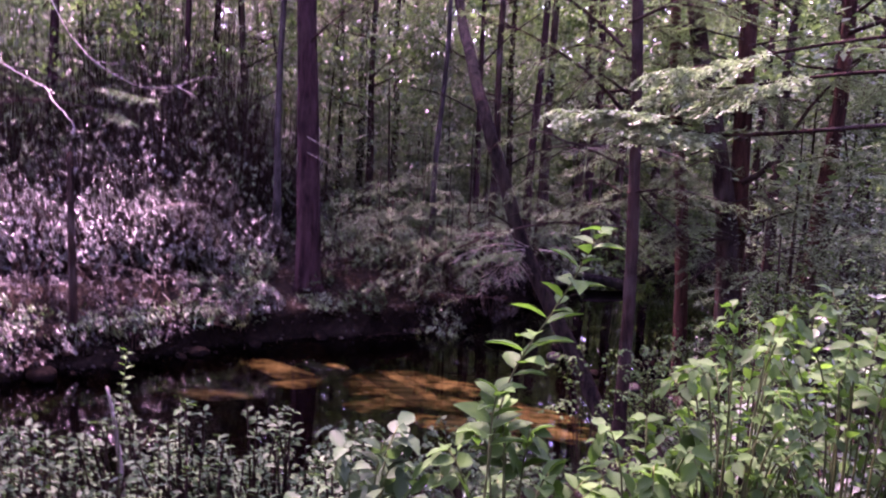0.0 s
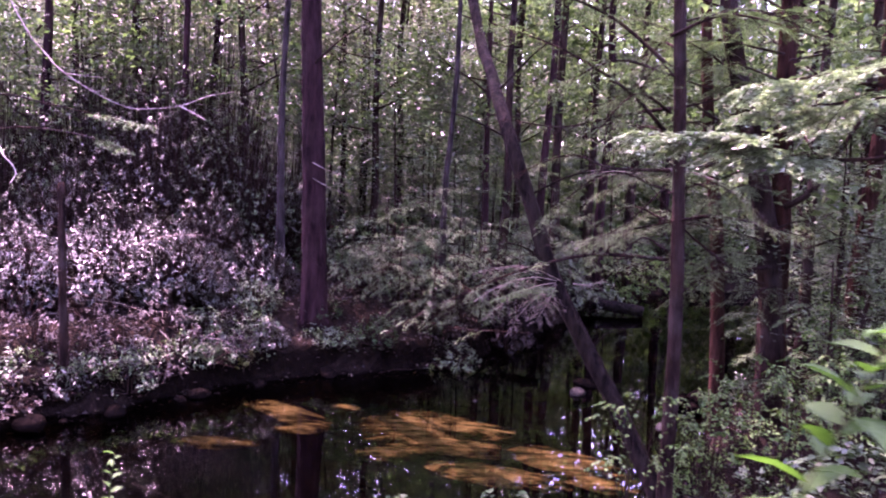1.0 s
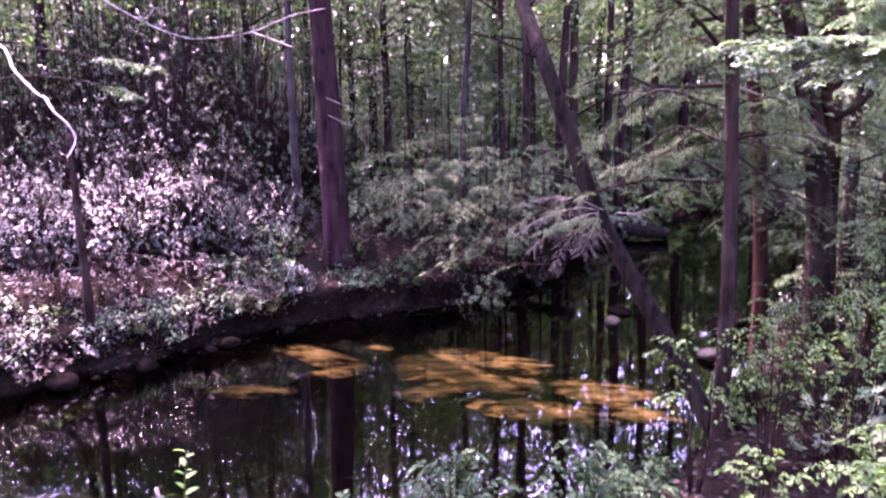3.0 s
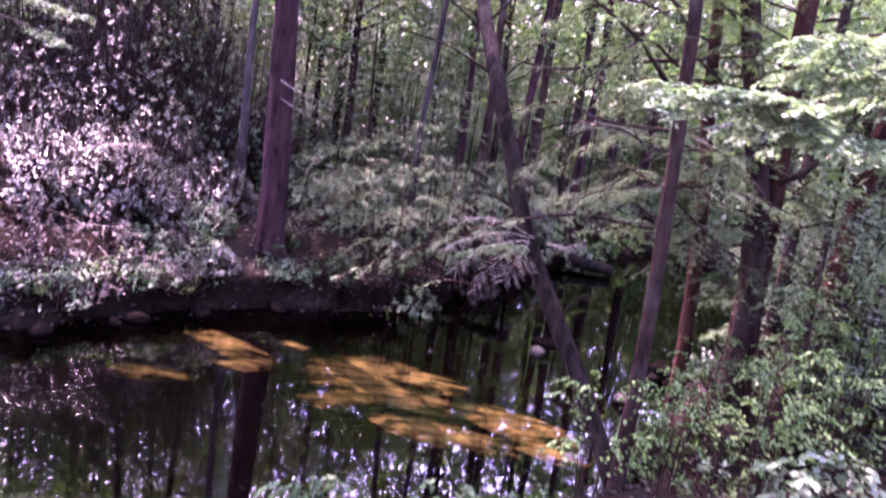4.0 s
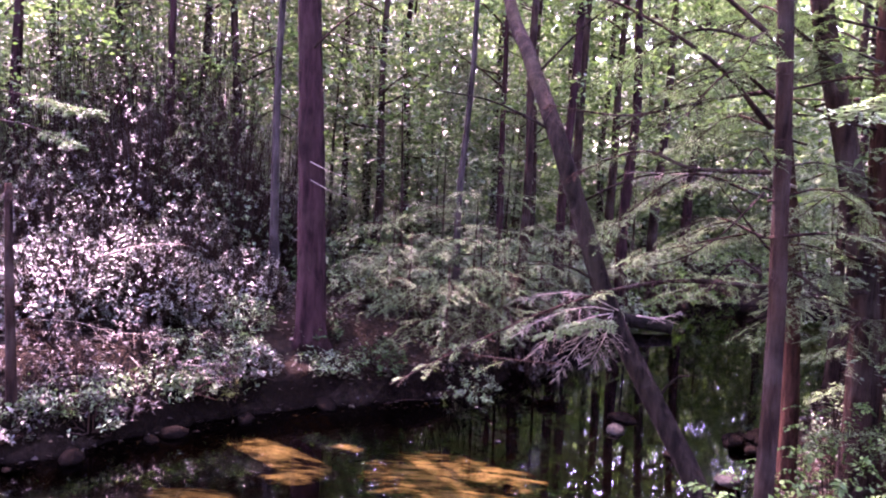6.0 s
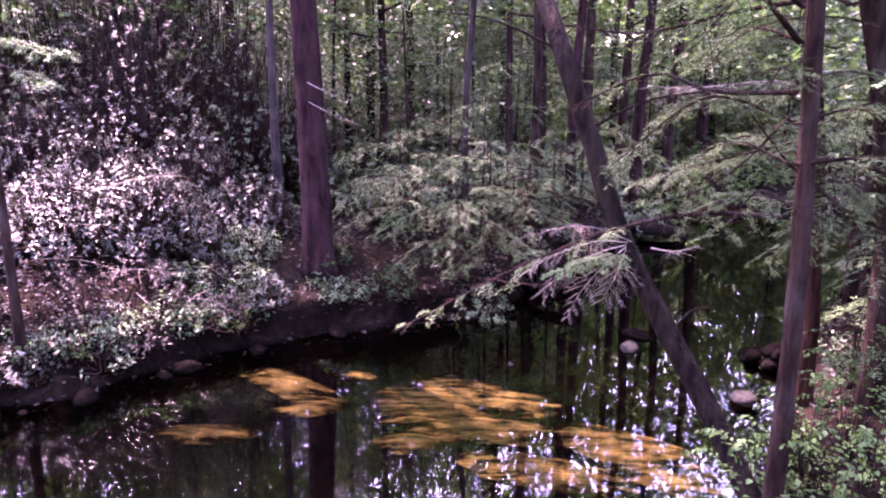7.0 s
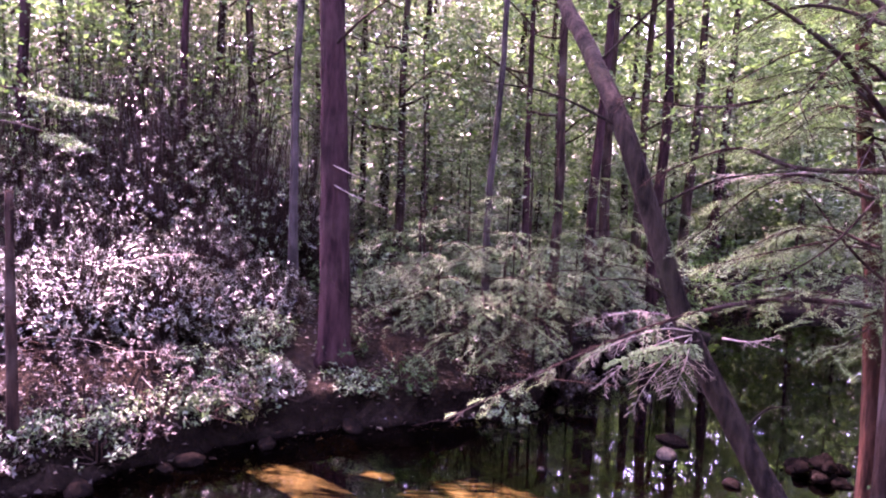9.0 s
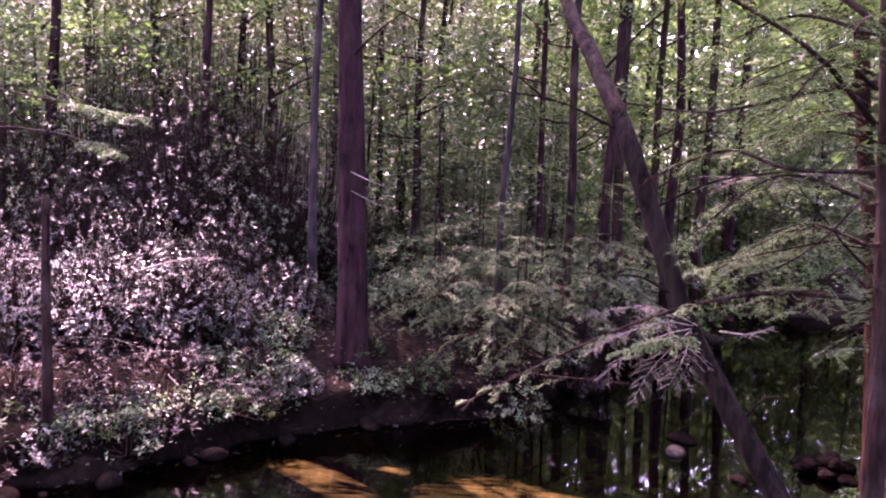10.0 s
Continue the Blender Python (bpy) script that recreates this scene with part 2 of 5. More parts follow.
def tube(V, F, pts, r0, r1, sides=8, rough=0.0, flare=0.0, rng=None):
    """Adds a tapered tube along pts to the lists V and F."""
    pts = np.asarray(pts, float)
    n = len(pts)
    base = len(V)
    t = np.gradient(pts, axis=0)
    t /= np.linalg.norm(t, axis=1)[:, None] + 1e-9
    ref = np.array([1.0, 0, 0]) if abs(t[0][2]) > 0.7 else np.array([0, 0, 1.0])
    for k in range(n):
        u = np.cross(t[k], ref)
        u /= np.linalg.norm(u) + 1e-9
        w = np.cross(t[k], u)
        f = k / (n - 1)
        r = r0 + (r1 - r0) * f + flare * math.exp(-f * n * 0.7)
        for s in range(sides):
            a = 2 * math.pi * s / sides
            rr = r
            if rough:
                q = pts[k] * 3 + np.array([math.cos(a), math.sin(a), 0]) * 2
                rr *= 1 + rough * noise.noise(q) + (0.25 * math.sin(3 * a + 1) * math.exp(-f * n * 0.7) if flare else 0)
            V.append(pts[k] + (u * math.cos(a) + w * math.sin(a)) * rr)
    for k in range(n - 1):
        for s in range(sides):
            a = base + k * sides + s
            b = base + k * sides + (s + 1) % sides
            F.append((a, b, b + sides, a + sides))
    if sides > 3:
        F.append(tuple(base + (n - 1) * sides + s for s in range(sides)))
        F.append(tuple(base + s for s in reversed(range(sides))))


def tube_mesh(name, pts, r0, r1, mat, sides=8, rough=0.0, flare=0.0):
    V, F = [], []
    tube(V, F, pts, r0, r1, sides, rough, flare)
    return mesh_of(name, V, F, mat)


def unit(a):
    return a / (np.linalg.norm(a, axis=-1, keepdims=True) + 1e-9)


def leaves_mesh(name, c, d, n, length, width, mat, fine=False, fold=0.22, droop=0.0):
    """A mesh of separate leaves: base c, axis d, upper side n, one row each."""
    c, d, n = np.asarray(c, float), unit(np.asarray(d, float)), np.asarray(n, float)
    N = len(c)
    s = unit(np.cross(d, n))
    n = unit(np.cross(s, d))
    L = np.broadcast_to(np.asarray(length, float), (N,))[:, None]
    W = np.broadcast_to(np.asarray(width, float), (N,))[:, None]
    if fine:
        rows = [c, c + d * L * 0.5 - n * L * 0.02, c + d * L - n * L * (0.08 + droop),
                c + d * L * 0.22 + s * W * 0.38 + n * W * fold, c + d * L * 0.55 + s * W * 0.5 + n * W * fold * 0.8, c + d * L * 0.82 + s * W * 0.24 - n * L * droop * 0.5,
                c + d * L * 0.22 - s * W * 0.38 + n * W * fold, c + d * L * 0.55 - s * W * 0.5 + n * W * fold * 0.8, c + d * L * 0.82 - s * W * 0.24 - n * L * droop * 0.5]
        polys = [(0, 1, 4, 3), (1, 2, 5, 4), (1, 0, 6, 7), (2, 1, 7, 8)]
    else:
        rows = [c, c + d * L * 0.45 + s * W * 0.5 + n * W * fold, c + d * L, c + d * L * 0.45 - s * W * 0.5 + n * W * fold]
        polys = [(0, 2, 1), (0, 3, 2)]
    k = len(rows)
    V = np.stack(rows, axis=1).reshape(-1, 3)
    m = len(polys[0])
    idx = (np.arange(N)[:, None, None] * k + np.array(polys)[None]).reshape(-1)
    me = bpy.data.meshes.new(name)
    me.vertices.add(len(V))
    me.vertices.foreach_set("co", V.astype(np.float32).ravel())
    me.loops.add(len(idx))
    me.loops.foreach_set("vertex_index", idx.astype(np.int32))
    np_ = len(idx) // m
    me.polygons.add(np_)
    me.polygons.foreach_set("loop_start", (np.arange(np_) * m).astype(np.int32))
    me.polygons.foreach_set("loop_total", np.full(np_, m, np.int32))
    me.materials.append(mat)
    me.update(calc_edges=True)
    return me


def rand_dirs(rng, n, flat=1.0):
    v = rng.normal(size=(n, 3))
    v[:, 2] *= flat
    return unit(v)


def clump_leaves(rng, centres, per, spread, length, width, mat, name, up=1.2, flat=0.5, fine=False):
    """Leaves gathered in loose flat sprays about the given centres."""
    C = np.repeat(np.asarray(centres, float), per, axis=0)
    N = len(C)
    off = rng.normal(size=(N, 3)) * np.asarray(spread)
    d = rand_dirs(rng, N, flat)
    nn = unit(rng.normal(size=(N, 3)) * 0.6 + np.array([0, 0, up]))
    sc = rng.uniform(0.6, 1.25, N)
    return leaves_mesh(name, C + off, d, nn, length * sc, width * sc, mat, fine)


# ---- ground and stream ----
COURSE = [(-20, -6, 1.3), (-9, 0.8, 1.3), (-5.4, 3.9, 1.65), (-3.3, 5.67, 1.62), (-1.85, 6.62, 2.05), (-0.85, 7.3, 2.25), (0.4, 8.4, 1.75),
          (1.6, 10.9, 1.7), (3.0, 13.5, 1.8), (4.6, 16.1, 1.85), (7.2, 17.6, 1.5), (14, 19.5, 1.5), (40, 24, 1.5)]
CP = curve_points(COURSE, 160)

def smooth01(v):
    v = np.clip(v, 0, 1)
    return v * v * (3 - 2 * v)


def bank_distance(x, y):
    """Metres beyond the water's edge (below 0: in the stream), and on which side."""
    dx = x[..., None] - CP[:, 0]
    dy = y[..., None] - CP[:, 1]
    dd = np.hypot(dx, dy) - CP[:, 2]
    i = np.argmin(dd, axis=-1)
    tx, ty = np.gradient(CP[:, 0]), np.gradient(CP[:, 1])
    side = tx[i] * np.take_along_axis(dy, i[..., None], -1)[..., 0] - ty[i] * np.take_along_axis(dx, i[..., None], -1)[..., 0]
    return np.take_along_axis(dd, i[..., None], -1)[..., 0], side


def wob(x, y, s, seed):
    return (np.sin(x * s + seed) * np.cos(y * s * 1.13 + seed * 2) + 0.6 * np.sin(x * s * 2.3 + y * s * 1.9 + seed * 3) + 0.35 * np.sin(x * s * 4.7 - y * s * 5.1 + seed)) / 1.95


def ground_height(x, y):
    x, y = np.asarray(x, float), np.asarray(y, float)
    d, side = bank_distance(x, y)
    d = d + 0.13 * wob(x, y, 2.1, 1.0)
    d = d + 0.05 * wob(x, y, 7.0, 7.0)
    d = np.where(side > 0, d - 0.1 + 0.3 * smooth01((x + 0.9) / 0.7) * smooth01((2.0 - x) / 0.8), d)
    far = 0.38 * smooth01(d / (0.12 + 0.2 * (0.5 + 0.5 * wob(x, y, 1.9, 4.0)))) + 0.38 * smooth01((d - 0.2) / 1.0) + 1.0 * smooth01((d - 2) / 16)
    near = 0.25 * smooth01(d / 0.6) + 0.75 * smooth01((d - 0.3) / 3.0)
    h = np.where(side > 0, far, near) + 0.05 * wob(x, y, 1.7, 3.0) * smooth01(d / 1.0) + 0.03 * wob(x, y, 5.0, 5.0) * smooth01(d / 0.3)
    bed = -0.115 * smooth01(-d / 0.35) + 0.008 * wob(x, y, 4.0, 2.0)
    bed = np.minimum(bed, -0.045)
    return np.where(d > 0, np.maximum(h, 0.0) - 0.02, np.maximum(bed, -0.4))


def gz(x, y):
    return float(ground_height(np.array([x]), np.array([y]))[0])


def axis_steps(lo, hi, near_lo, near_hi, step):
    a = list(np.arange(near_lo, near_hi, step))
    g, p = step, near_hi
    while p < hi:
        a.append(p)
        g *= 1.25
        p += g
    a.append(hi)
    g, p = step, near_lo - step
    b = []
    while p > lo:
        b.append(p)
        g *= 1.25
        p -= g
    b.append(lo)
    return np.array(b[::-1] + a)


gx = axis_steps(-1500, 1500, -6.5, 4.0, 0.075)
gy = axis_steps(-1500, 1500, 1.0, 13.0, 0.075)
GX, GY = np.meshgrid(gx, gy)
GZ = np.zeros_like(GX)
for r in range(len(gy)):
    GZ[r] = ground_height(GX[r], GY[r])
nx, ny = len(gx), len(gy)
gi = np.arange(nx * ny).reshape(ny, nx)
quads = np.stack([gi[:-1, :-1], gi[:-1, 1:], gi[1:, 1:], gi[1:, :-1]], axis=-1).reshape(-1, 4)
gm = bpy.data.meshes.new("ground")
gm.vertices.add(nx * ny)
gm.vertices.foreach_set("co", np.stack([GX, GY, GZ], axis=-1).astype(np.float32).ravel())
gm.loops.add(quads.size)
gm.loops.foreach_set("vertex_index", quads.astype(np.int32).ravel())
gm.polygons.add(len(quads))
gm.polygons.foreach_set("loop_start", (np.arange(len(quads)) * 4).astype(np.int32))
gm.polygons.foreach_set("loop_total", np.full(len(quads), 4, np.int32))
gm.polygons.foreach_set("use_smooth", np.ones(len(quads), bool))
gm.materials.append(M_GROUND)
gm.update(calc_edges=True)
tagged(new("ground", gm), "brown leaf-strewn forest floor with stream banks and muddy bed", "ground", kind="structure")

# the still water surface follows the stream's course, a little wider than its banks
V, F = [], []
tang = np.gradient(CP[:, :2], axis=0)
tang /= np.linalg.norm(tang, axis=1)[:, None]
for k in range(len(CP)):
    nrm2 = np.array([-tang[k][1], tang[k][0]])
    for j in range(9):
        q = CP[k, :2] + nrm2 * (j / 4 - 1) * (CP[k, 2] + 0.7)
        V.append((q[0], q[1], 0.0))
for k in range(len(CP) - 1):
    for j in range(8):
        a = k * 9 + j
        F.append((a, a + 9, a + 10, a + 1))
tagged(new("water", mesh_of("water", V, F, M_WATER)), "still tea-brown stream water mirroring the trees", "water", kind="structure")

# submerged bars of pale sand on the dark bed, painting in its sun patches
BARS = [(-2.2, 8.26, 0.626, 0.182, -0.56), (-1.88, 7.83, 0.302, 0.14, 0.35), (-1.65, 8.55, 0.194, 0.098, 0.0), (-0.72, 8.08, 0.54, 0.504, -0.1), (-0.18, 8.15, 0.432, 0.224, -0.15),
        (-0.4, 7.62, 0.702, 0.21, -0.1), (-0.95, 7.33, 0.238, 0.168, 0.0), (0.75, 7.45, 0.648, 0.238, -0.45), (-2.62, 7.28, 0.378, 0.14, 0.1), (-3.25, 5.15, 0.324, 0.196, 0.0),
        (0.15, 7.0, 0.6, 0.2, -0.25), (1.0, 7.0, 0.4, 0.14, -0.4)]


def sunlit_sand_bar(bx, by, ba, bb, turn, seed):
    """A low rippled mound that rises out of the muddy bed."""
    V, F = [], []
    m = 30
    for i in range(m + 1):
        for j in range(m + 1):
            u, v = (i / m * 2 - 1) * 1.7, (j / m * 2 - 1) * 1.7
            x = bx + u * ba * math.cos(turn) - v * bb * math.sin(turn)
            y = by + u * ba * math.sin(turn) + v * bb * math.cos(turn)
            n1 = noise.noise(Vector((x * 3, y * 6, seed)))
            r2 = min(1.0, (u * u + v * v) / 2.9 + 0.12 * n1)
            V.append((x, y, -0.085 - 0.06 * r2 + 0.006 * n1))
    for i in range(m):
        for j in range(m):
            a = i * (m + 1) + j
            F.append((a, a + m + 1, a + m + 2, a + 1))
    tagged(new("sunlit_sand_bar", mesh_of("sunlit_sand_bar", V, F, M_SUNSAND)), "golden sand bar just under the brown water, coloured as a sun patch", "sand bar", "sand bars")


for k, row in enumerate(BARS):
    sunlit_sand_bar(*row, k * 1.7)

# ---- trees ----
def crown_mesh(seed, z0, z1, radius, clumps, per, length, mat, name="crown", spread=(0.23, 0.23, 0.09)):
    """Leaf sprays about an upright axis, in layers with gaps between."""
    rng = np.random.default_rng(seed)
    f = rng.uniform(0, 1, clumps) ** 0.9
    z = z0 + (z1 - z0) * f
    env = radius * (0.55 + 0.6 * np.sin(np.clip(f * 1.15, 0, 1) * math.pi) ** 0.7)
    a = rng.uniform(0, 2 * math.pi, clumps)
    r = env * np.sqrt(rng.uniform(0.03, 1, clumps))
    C = np.stack([r * np.cos(a), r * np.sin(a), z], axis=1)
    return clump_leaves(rng, C, per, spread, length, length * 0.55, mat, name)


def limbs_mesh(seed, z0, z1, radius, count, r, mat):
    rng = np.random.default_rng(seed)
    V, F = [], []
    for k in range(count):
        z = z0 + (z1 - z0) * (k + rng.uniform(0, 1)) / count
        a = rng.uniform(0, 2 * math.pi)
        ln = radius * rng.uniform(0.5, 1.0)
        d = np.array([math.cos(a), math.sin(a), 0])
        p = [np.array([0, 0, z]), d * ln * 0.5 + [0, 0, z + ln * rng.uniform(0.0, 0.35)], d * ln + [0, 0, z + ln * rng.uniform(0.05, 0.6)]]
        tube(V, F, curve_points(p, 5), r * rng.uniform(0.5, 1), r * 0.15, 4)
    return mesh_of("branching", V, F, mat)


CROWNS = [crown_mesh(11 + k, 2.3, 10.0, 2.7, 80, 34, 0.115, M_CROWN) for k in range(4)]
SPARSE = [crown_mesh(21 + k, 2.2, 6.5, 1.7, 70, 36, 0.105, M_CROWN) for k in range(2)]
LOW_CROWNS = [crown_mesh(31 + k, 0.9, 4.8, 1.25, 95, 23, 0.09, M_SHADE) for k in range(4)]
THICK_CROWNS = [crown_mesh(41 + k, 0.6, 6.2, 1.3, 215, 30, 0.085, M_THICK) for k in range(3)]
GREEN_CROWNS = [crown_mesh(45 + k, 0.6, 6.2, 1.4, 140, 30, 0.09, M_SHADE) for k in range(2)]
LIMB_SETS = [limbs_mesh(51 + k, 2.2, 9.0, 1.8, 16, 0.03, M_BARK) for k in range(3)]


def forest_tree(x, y, dia, mat, k, lean=(0.0, 0.0), height=11.0, crown=True, lift=0.0, label="slender dark forest tree with light green leaves"):
    rng = random.Random(k * 17 + 5)
    z = gz(x, y) - 0.08
    root = thing("tree", (x, y, z), label, "tree", "forest trees")
    pts = [(lean[0] * h + rng.uniform(-0.07, 0.07) * (h > 0.1), lean[1] * h + rng.uniform(-0.07, 0.07) * (h > 0.1), h * height) for h in (0, 0.12, 0.25, 0.4, 0.6, 0.8, 1.0)]
    part("trunk", tube_mesh("trunk", curve_points(pts, 16), dia / 2, dia * 0.12, mat, 9, 0.12, dia * 0.12), root)
    if crown:
        turn = pose(0, 0, lift + rng.uniform(-0.4, 0.8), 0, 0, rng.uniform(0, 360))
        part("branching", LIMB_SETS[k % 3], root, "", turn)
        part("crown", SPARSE[k % 2] if x < -3 and y < 14.5 else CROWNS[k % 4], root, "", turn)
    return root


POOL_TRUNKS = [(0.05, 12.6, 0.14), (0.75, 14.3, 0.17), (1.15, 15.6, 0.2), (2.1, 15.9, 0.22), (2.9, 17.2, 0.22)]
TRUNKS = [(-6.7, 13.66, 0.20), (-5.5, 14.2, 0.17), (-4.56, 13.5, 0.18), (-4.27, 15.7, 0.16), (-3.57, 16.9, 0.15), (-3.34, 18.0, 0.17), (-2.51, 14.55, 0.165),
          (-2.27, 17.1, 0.19), (-2.4, 20.1, 0.2), (-0.52, 18.2, 0.2), (-0.28, 15.2, 0.14), (0.07, 20.2, 0.2), (0.31, 17.2, 0.18), (2.25, 21.0, 0.2),
          (2.0, 17.6, 0.22), (3.6, 21.8, 0.2), (4.36, 20.6, 0.26), (6.9, 21.9, 0.22), (-8.07, 14.0, 0.16), (-7.5, 12.0, 0.2)]
for k, (x, y, dia) in enumerate(TRUNKS):
    forest_tree(x, y, dia, (M_BARK, M_PINE, M_BARK)[k % 3], k, (0.25 * math.sin(k * 2.4), 0.2 * math.cos(k)))
forest_tree(-3.23, 11.32, 0.12, M_GREY, 40, (0.12, 0), 13.0, True, 6.5, "thin pale grey tree among dark trunks")
forest_tree(-0.8, 11.7, 0.10, M_GREY, 41, (0.05, 0.1), 14.0, True, 5.0, "thin pale grey tree among dark trunks")

# extra tree, added so its crown above the view shades the bank shrubs
forest_tree(-5.3, 12.7, 0.14, M_PINE, 46, (-0.1, 0.0), 14.0, True, 4.3)

# the upper canopy: unseen high crowns added to shade the far bank, with gaps through which the sun reaches the shrubs
SUN_GAPS = [(-4.75, 9.3, 0.85, 0.5), (-5.7, 9.1, 0.55, 0.4), (-6.8, 9.2, 0.5, 0.4), (-2.35, 9.0, 0.32, 0.2), (-2.95, 8.72, 0.26, 0.22), (-3.45, 8.6, 0.2, 0.25), (-3.9, 8.5, 0.22, 0.2), (-4.5, 8.2, 0.25, 0.2),
            (-5.2, 7.9, 0.3, 0.2), (-1.0, 10.3, 0.3, 0.25), (-0.2, 10.4, 0.25, 0.3), (-1.9, 11.6, 0.3, 0.3), (0.4, 9.6, 0.25, 0.2), (1.0, 9.1, 0.3, 0.25), (-6.2, 11.5, 0.7, 0.5), (-4.4, 12.0, 0.5, 0.4)]
cr = np.random.default_rng(33)
N = 3600
CX, CY, CZ = cr.uniform(-12, 7.5, N), cr.uniform(10.2, 26, N), cr.uniform(7.0, 10.5, N)
FX, FY = CX - SUN_FROM.x / SUN_FROM.z * (CZ - 0.8), CY - SUN_FROM.y / SUN_FROM.z * (CZ - 0.8)
keep = wob(FX, FY, 1.5, 2.2) + cr.normal(size=N) * 0.15 > np.where((FX < -3.0) & (FY > 9.8), 0.3, np.where(FY > 12, 0.05, -0.55))
keep &= ~((FX > -2.7) & (FY < 8.75 + 0.2 * (FX + 2.7)) | (FY < 7.6))
for gx0, gy0, ga, gb in SUN_GAPS:
    rim = 0.3 if ga > 0.45 else 0.16
    keep &= ((FX - gx0) / (ga + rim)) ** 2 + ((FY - gy0) / (gb + rim)) ** 2 > 1
HIGH = np.stack([CX, CY, CZ], 1)[keep]
OWNERS = [(x, y) for x, y, _ in TRUNKS]
own = np.argmin([(HIGH[:, 0] - x) ** 2 + (HIGH[:, 1] - y) ** 2 for x, y in OWNERS], axis=0)
for k, (x, y) in enumerate(OWNERS):
    mine = HIGH[own == k]
    if len(mine):
        owner = next(o for o in scene.objects if o.name.startswith("tree") and o.parent is None and abs(o.location.x - x) < 1e-3 and abs(o.location.y - y) < 1e-3)
        part("crown", clump_leaves(cr, mine - np.array(owner.location), 26, (0.17, 0.17, 0.15), 0.17, 0.1, M_CROWN, "crown"), owner)

# random woods further back and beside
rng = random.Random(8)
placed = [(x, y) for x, y, _ in TRUNKS]
k = 60
while k < 98:
    x, y = rng.uniform(-26, 26), rng.uniform(13, 44)
    if abs(x) > 8 and rng.random() < 0.35:
        y = rng.uniform(4, 20)
    if abs(x) > (y + 6) * 0.85 + 3:
        continue
    if float(bank_distance(np.array([x]), np.array([y]))[0][0]) < 0.8 or min((x - a) ** 2 + (y - b) ** 2 for a, b in placed) < 2.2:
        continue
    if y < 17 and -7.5 < x < 5:
        continue
    placed.append((x, y))
    forest_tree(x, y, rng.uniform(0.13, 0.32), (M_BARK, M_PINE, M_GREY, M_BARK)[k % 4], k, (rng.uniform(-0.5, 0.5), rng.uniform(-0.4, 0.4)), rng.uniform(10, 13))
    k += 1


def sapling(x, y, h, k, mat_label="leafy young tree in the forest shade"):
    r = random.Random(k)
    root = thing("sapling", (x, y, gz(x, y) - 0.05), mat_label, "young tree", "saplings")
    part("trunk", tube_mesh("trunk", curve_points([(0, 0, 0), (r.uniform(-0.15, 0.15), r.uniform(-0.15, 0.15), h * 0.5), (r.uniform(-0.3, 0.3), r.uniform(-0.3, 0.3), h)], 7), 0.028, 0.008, M_BARK, 5), root)
    part("crown", LOW_CROWNS[k % 4], root, "", pose(0, 0, 0, 0, 0, r.uniform(0, 360)) @ Matrix.Diagonal((h / 5 + 0.25, h / 5 + 0.25, h / 4.9, 1)))


rng = random.Random(21)
k = 0
while k < 64:
    x, y = rng.uniform(-13, 11), 12.2 + 15 * rng.random() ** 0.8
    if float(bank_distance(np.array([x]), np.array([y]))[0][0]) < 0.6:
        continue
    if y < 15.5 and -2.8 < x < 0.5 and k % 3:
        continue
    sapling(x, y, rng.uniform(2.0, 5.0), k)
    k += 1

# stout dark trunks that mirror in the pool
for k, (x, y, dia) in enumerate(POOL_TRUNKS):
    forest_tree(x, y, dia, (M_BARK, M_PINE)[k % 2], 130 + k, (0.12 * math.sin(k * 2.1), 0.1), 16.0, True, 5.0, "stout dark trunk standing back from the pool")

# dense tall thicket behind the laurels
for k, (x, y, h) in enumerate(((-9.8, 13.8, 5.6), (-8.6, 15.2, 6.4), (-7.3, 15.6, 6.2), (-6.3, 14.9, 6.0), (-5.2, 15.6, 6.2), (-4.4, 14.6, 5.2), (-3.5, 15.4, 5.2), (-8.0, 17.4, 7.0), (-6.4, 17.6, 7.0), (-4.9, 17.8, 6.8), (-10.4, 16.6, 7.0), (-3.2, 17.6, 6.0), (-1.8, 17.8, 5.6), (-1.0, 16.6, 4.4), (-9.4, 11.4, 4.4), (-11.4, 14.0, 6.0), (-2.6, 19.6, 6.5), (-0.2, 20.6, 6.0), (3.0, 20.6, 6.5), (4.6, 22.0, 7.0), (6.2, 20.4, 6.5), (7.8, 21.4, 7.0), (1.5, 21.8, 6.5), (9.4, 20.6, 6.5), (5.4, 23.6, 7.5), (5.6, 12.6, 5.2), (6.6, 14.2, 5.6), (7.8, 15.4, 6.0), (5.0, 11.4, 4.2), (9.0, 14.0, 6.0), (6.6, 11.0, 5.0))):
    r = random.Random(700 + k)
    root = thing("thicket_tree", (x, y, gz(x, y) - 0.05), "small bushy evergreen tree, leafy down to the ground", "young tree", "thicket trees")
    part("trunk", tube_mesh("trunk", curve_points([(0, 0, 0), (r.uniform(-0.15, 0.15), 0, h * 0.5), (r.uniform(-0.3, 0.3), 0.1, h)], 7), 0.04, 0.01, M_BARK, 6), root)
    part("crown", THICK_CROWNS[k % 3] if x < 1 else GREEN_CROWNS[k % 2], root, "", pose(0, 0, 0, 0, 0, r.uniform(0, 360)) @ Matrix.Diagonal((h / 6, h / 6, h / 6.2, 1)))

